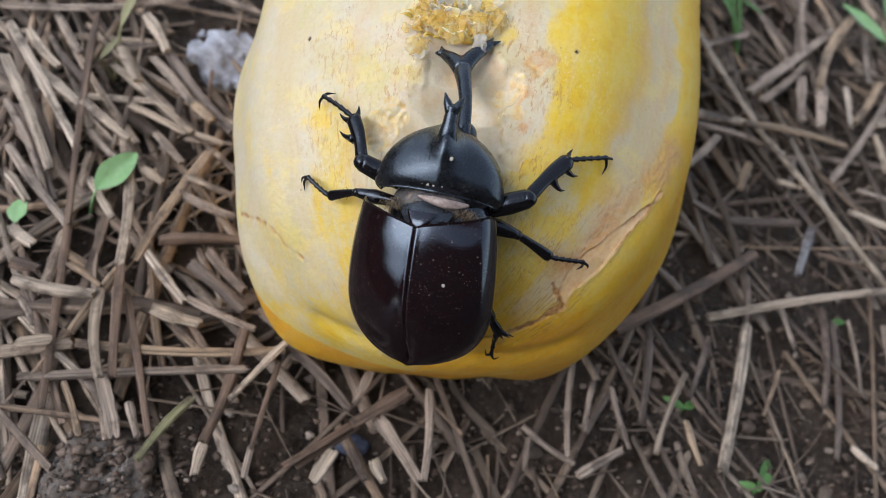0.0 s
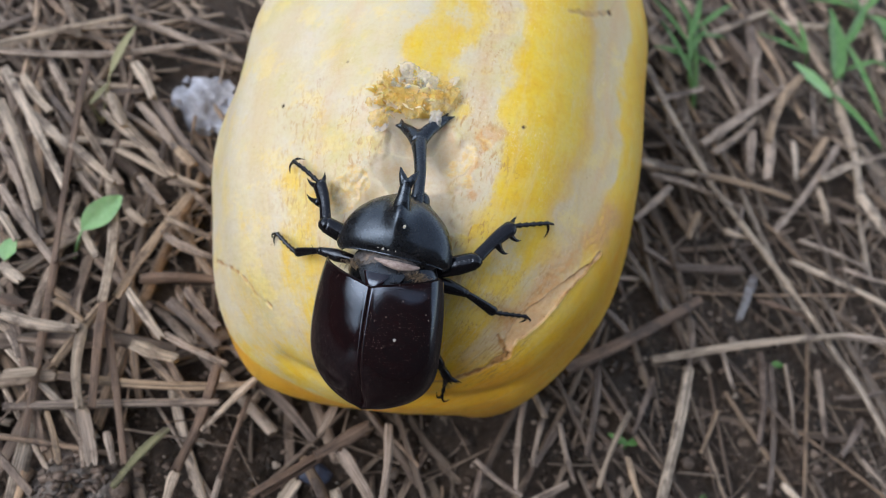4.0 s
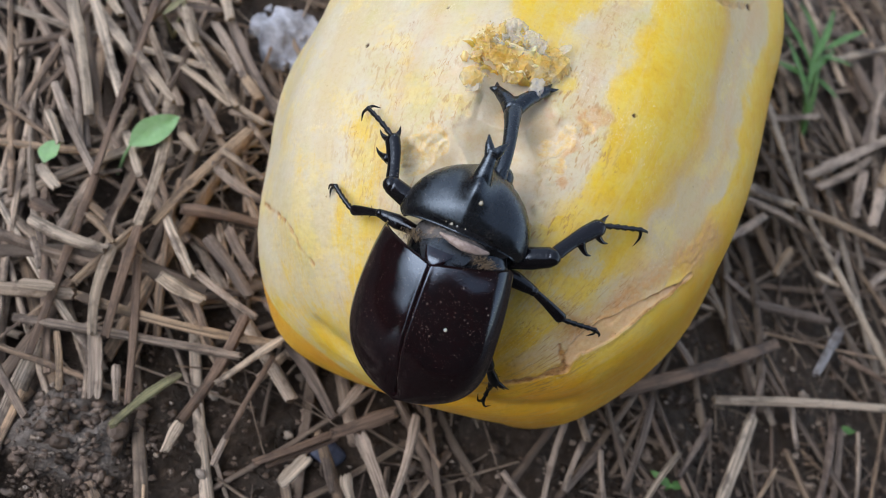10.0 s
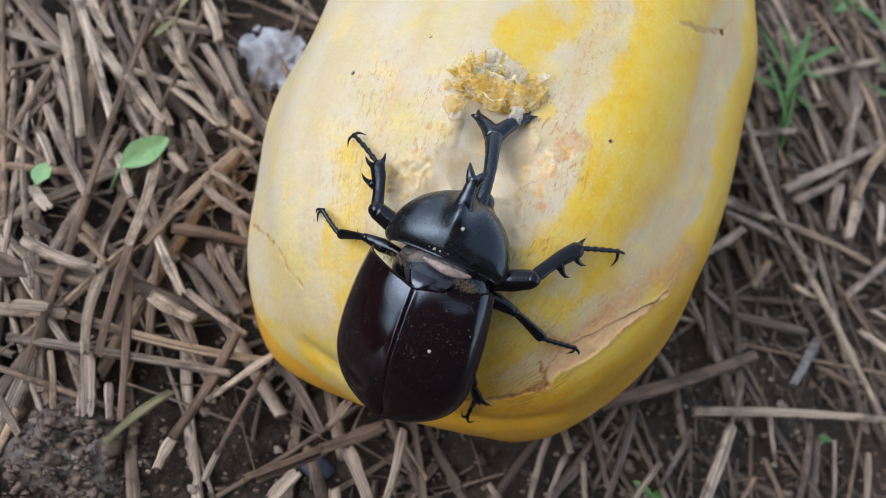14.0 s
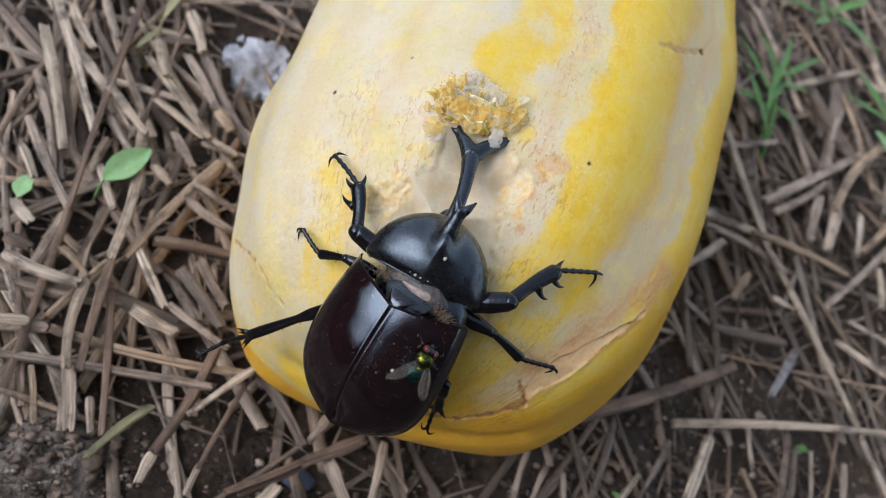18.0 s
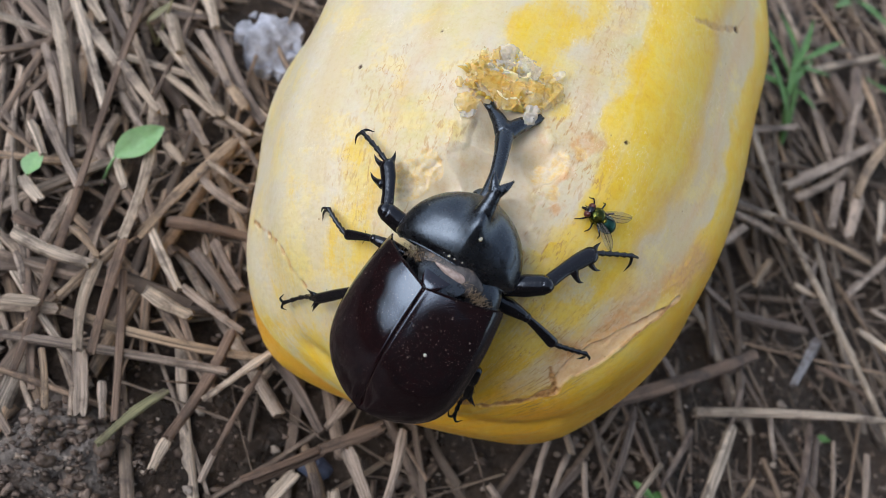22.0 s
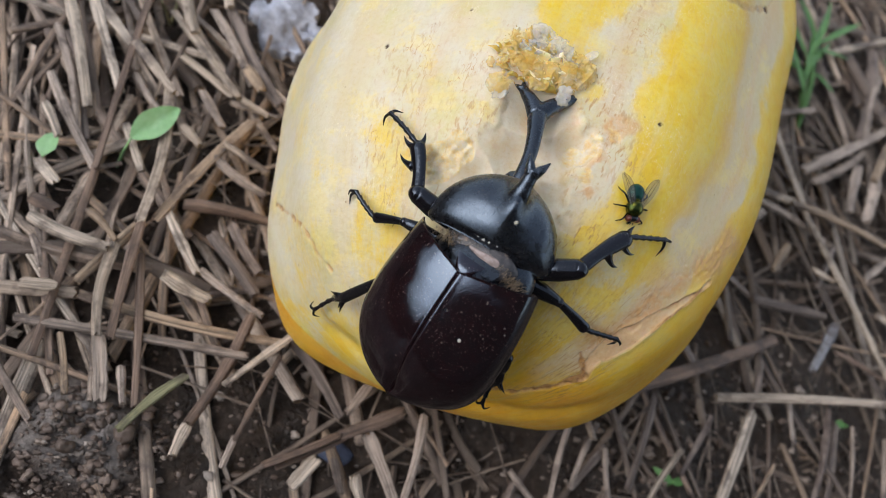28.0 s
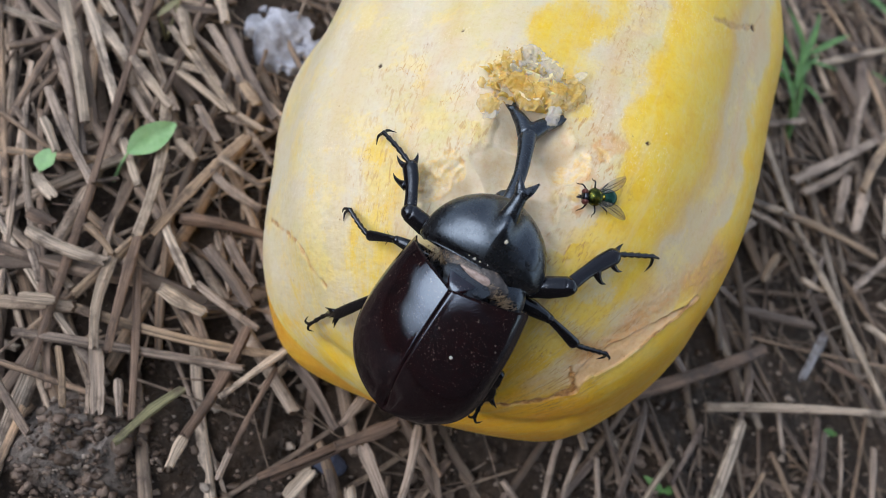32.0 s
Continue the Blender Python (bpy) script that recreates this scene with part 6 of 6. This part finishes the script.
build_weeds()
def build_mould(x0, y0, size):
    n = 70
    x, y = (g.ravel() for g in np.meshgrid(np.linspace(-size, size, n), np.linspace(-size, size, n), indexing="ij"))
    q = np.stack([x, y, 0 * x], -1)
    mask = 1 - 1.5 * (x * x + y * y) / size**2 + (vnoise(q, 0.006, 90) - 0.5) * 1.8 + (vnoise(q, 0.002, 91) - 0.5) * 0.8
    z = ground_height(x + x0, y + y0) + 0.0030 + 0.0012 * vnoise(q, 0.006, 92) + 0.0004 * vnoise(q, 0.0015, 93) - 0.012 * step(mask, 0.35, -0.1)
    f = grid_faces(n, n)
    f = f[(mask[f] > -0.1).all(1)]
    used = np.unique(f)
    renum = np.zeros(n * n, int)
    renum[used] = np.arange(len(used))
    p = np.stack([x + x0, y + y0, z], -1)[used]
    thing("white_mould_patch", mesh_of("white_mould_patch", p, renum[f][:, ::-1]), WHITE, "fluffy bluish white mould patch on straw", "mould")


build_mould(0.003, 0.212, 0.015)
scrap("white_mould_tuft", [(0.0165, 0.128, 0.0035, 0.0045), (0.0178, 0.122, 0.003, 0.004)], WHITE, "small white mould tuft beside the melon", "mould", 60)
scrap("blue_pebble", [(0.0369, 0.0707, 0.0045, 0.0025)], BLUE, "dull blue stone chip in soil", "pebble", 70, 0.002)
for n_, (px, py, pr) in enumerate(((0.0669, 0.0733, 0.0030), (0.0610, 0.0700, 0.0020), (0.0900, 0.0640, 0.0025), (0.1260, 0.0620, 0.0030), (0.1640, 0.0680, 0.0028), (0.1900, 0.0750, 0.0022), (0.2650, 0.1850, 0.0030))):
    scrap("pebble", [(px, py, pr, pr * 0.7)], STONE, "small tan pebble in damp soil", "pebble", 80 + n_)


# ---- movement ----
def joint(a, b):
    """The pose of a limb piece that runs from a along +y towards b, in millimetres of the beetle."""
    d = Vector(b) - Vector(a)
    return Matrix.Translation(Vector(a) / 1000) @ d.to_track_quat("Y", "Z").to_matrix().to_4x4()


def back_from(a, b, length):
    """The point at that distance behind b on the line from a."""
    return Vector(b) + (Vector(a) - Vector(b)).normalized() * length


LEFT_LEG = [
    (0.0, (-4.9, -19.3, -13.0), (-9.9, -28.2, -20.0), (-0.9, -30.2, -26.0)),
    (14.8, (-4.9, -19.3, -13.0), (-9.9, -28.2, -20.0), (-0.9, -30.2, -26.0)),
    (16.2, (-18.3, -13.2, -11.0), (-24.8, -27.6, -20.0), (-31.9, -43.6, -32.0)),
    (17.4, (-17.1, -13.4, -11.0), (-24.1, -26.8, -20.0), (-31.6, -42.7, -32.0)),
    (17.7, (-19.2, -10.4, -11.0), (-33.9, -22.3, -14.0), (-48.4, -35.0, -18.0)),
    (18.6, (-20.2, -9.7, -11.0), (-33.9, -21.2, -14.0), (-47.8, -33.1, -18.0)),
    (19.0, (-18.7, -8.0, -11.0), (-36.9, -18.4, -13.0), (-54.3, -26.9, -15.0)),
    (20.0, (-19.9, -7.8, -11.0), (-39.0, -14.6, -13.0), (-56.9, -21.1, -15.0)),
    (20.9, (-19.0, -6.9, -11.0), (-36.0, -12.8, -13.0), (-55.2, -18.5, -15.0)),
    (21.2, (-15.4, -5.9, -11.0), (-29.0, -14.4, -16.0), (-40.3, -20.6, -24.0)),
    (22.0, (-15.9, -7.0, -11.0), (-26.7, -14.5, -17.0), (-40.0, -22.6, -28.0)),
    (25.5, (-16.0, -7.8, -11.0), (-26.4, -18.1, -18.0), (-36.9, -27.6, -30.0)),
    (32.0, (-16.0, -7.8, -11.0), (-26.4, -18.1, -18.0), (-36.9, -27.6, -30.0)),
]
RIGHT_LEG = [
    (0.0, (9.6, -15.0, -20.5), (13.8, -24.2, -28.8), (10.8, -33.3, -37.5)),
    (14.9, (9.6, -15.0, -20.5), (13.8, -24.2, -28.8), (10.8, -33.3, -37.5)),
    (16.3, (10.4, -15.3, -19.2), (9.6, -22.4, -24.6), (8.0, -28.8, -29.6)),
    (32.0, (10.6, -15.8, -19.4), (9.9, -23.0, -25.0), (8.2, -29.4, -30.0)),
]
FLY_ROWS = [
    (0.0, 0.0940, 0.2300, 0.1120, -4.0, 0.0, 160.0),
    (15.0, 0.0940, 0.2300, 0.1120, -4.0, 0.0, 160.0),
    (15.4, 0.0820, 0.1500, 0.1420, 5.0, 0.0, 130.0),
    (15.7, 0.0560, 0.1050, 0.1250, 20.0, -10.0, 80.0),
    (16.0, 0.04260, 0.07479, 0.08986, 39.0, -18.0, 20.0),
    (16.5, 0.04098, 0.07275, 0.09565, 37.8, -17.0, 10.8),
    (16.8, 0.04131, 0.07274, 0.09569, 38.2, -15.8, 9.2),
    (17.4, 0.04054, 0.07419, 0.09676, 33.9, -21.9, 13.3),
    (17.7, 0.04258, 0.07233, 0.09544, 39.9, 14.6, -17.3),
    (18.0, 0.04243, 0.07286, 0.09590, 39.8, 12.8, -18.5),
    (18.3, 0.04196, 0.07281, 0.09583, 40.4, 8.5, -16.6),
    (18.6, 0.04204, 0.07268, 0.09572, 39.9, 11.0, -19.6),
    (18.9, 0.04297, 0.07313, 0.09616, 31.9, 28.5, -37.9),
    (19.0, 0.04317, 0.07334, 0.09635, 31.2, 28.9, -38.9),
    (19.2, 0.04247, 0.07262, 0.09570, 32.0, 28.1, -40.7),
    (19.5, 0.04256, 0.07294, 0.09598, 31.9, 28.1, -40.8),
    (19.7, 0.04251, 0.07422, 0.09708, 31.3, 23.1, -39.2),
    (19.8, 0.0500, 0.0560, 0.0900, 40.0, 10.0, -100.0),
    (19.9, 0.0600, 0.0300, 0.0950, 20.0, 0.0, -120.0),
    (20.0, 0.0720, 0.0350, 0.1000, 20.0, 0.0, -60.0),
    (20.2, 0.0800, 0.0600, 0.1100, 20.0, 0.0, 0.0),
    (20.4, 0.07213, 0.10376, 0.09704, 29.3, 2.2, 8.9),
    (20.5, 0.07121, 0.10418, 0.0974, 28.7, 1.5, 8.6),
    (21.0, 0.07138, 0.1044, 0.09751, 28.5, 1.7, 8.6),
    (21.3, 0.07218, 0.10483, 0.09759, 28.3, 2.3, 8.9),
    (21.6, 0.07195, 0.10443, 0.09747, 22.2, -18.7, 50.9),
    (21.8, 0.07129, 0.10566, 0.09818, 17.5, -21.5, 61.2),
    (22.0, 0.07118, 0.10542, 0.09802, 16.3, -22.7, 64.4),
    (22.2, 0.07287, 0.10546, 0.09784, -12.7, -25.3, 132.4),
    (22.5, 0.07283, 0.10571, 0.09797, -16.1, -23.1, 141.0),
    (23.0, 0.07271, 0.10545, 0.09782, -16.7, -22.9, 142.1),
    (23.5, 0.073, 0.10526, 0.09775, -18.4, -21.9, 146.5),
    (24, 0.07257, 0.10519, 0.09778, -15.7, -23.7, 139.0),
    (24.5, 0.07173, 0.10494, 0.09769, -19.0, -21.3, 145.9),
    (25, 0.06962, 0.10439, 0.09766, -16.7, -23.0, 136.0),
    (25.5, 0.06992, 0.10434, 0.09756, -25.1, -13.6, 162.3),
    (27.5, 0.07107, 0.10638, 0.09854, -25.9, -7.1, 177.3),
    (28, 0.07121, 0.10548, 0.09803, -27.4, -3.5, -175.1),
    (28.5, 0.07103, 0.10563, 0.09818, -27.4, -0.7, -170.1),
    (29, 0.07015, 0.1057, 0.09828, -27.2, -0.5, -171.3),
    (29.5, 0.07141, 0.10645, 0.09856, -25.6, 8.2, -151.3),
    (30, 0.07056, 0.10574, 0.09821, -26.8, 5.2, -159.3),
    (30.3, 0.07038, 0.10483, 0.0978, -27.9, 2.1, -166.2),
    (30.6, 0.06774, 0.10518, 0.09813, -26.2, -7.6, 169.9),
    (31, 0.06697, 0.10534, 0.09823, -23.8, -13.1, 156.1),
    (31.3, 0.0674, 0.10585, 0.09855, -17.5, -20.3, 136.6),
    (31.6, 0.06601, 0.1073, 0.09926, -9.5, -23.5, 114.1),
    (32, 0.06513, 0.1084, 0.09978, -4.4, -23.9, 100.0),
]


def motions():
    walk(ABDOMEN, [(0.0, mm(0, 0, 0)), (14.8, mm(0, 0, 0)), (16.2, mm(-0.4, 1.0, 0.5, -3, -3, -12)), (32.0, mm(-0.4, 1.0, 0.5, -3, -3, -12))])
    early, late = mm(0.25, 4.8, -11.2, -14.5, 11, -3), mm(-0.1, 4.8, -11.5, -12, 15, -9)
    walk(PRONOTUM, [(0.0, early), (14.8, early), (16.2, late), (32.0, late)])
    fork = mm(-1.5, 32.4, -23.2)
    turned = mm(-0.8, 0.4, -0.6) @ fork @ pose(0, 0, 0, 0, 6, -11) @ fork.inverted()
    walk(HEAD, [(0.0, mm(0, 0, 0)), (14.8, mm(0, 0, 0)), (16.2, turned), (32.0, turned)])
    for tibia, foot, length, rows in ((LEFT_TIBIA, LEFT_FOOT, 28.0, LEFT_LEG), (RIGHT_TIBIA, RIGHT_FOOT, 9.5, RIGHT_LEG)):
        walk(tibia, [(t, joint(back_from(k, a, length), a)) for t, k, a, e in rows])
        walk(foot, [(t, joint(a, e)) for t, k, a, e in rows])
    walk(FLY, [(t, pose(x, y, z, rx, ry, rz)) for t, x, y, z, rx, ry, rz in FLY_ROWS])


motions()
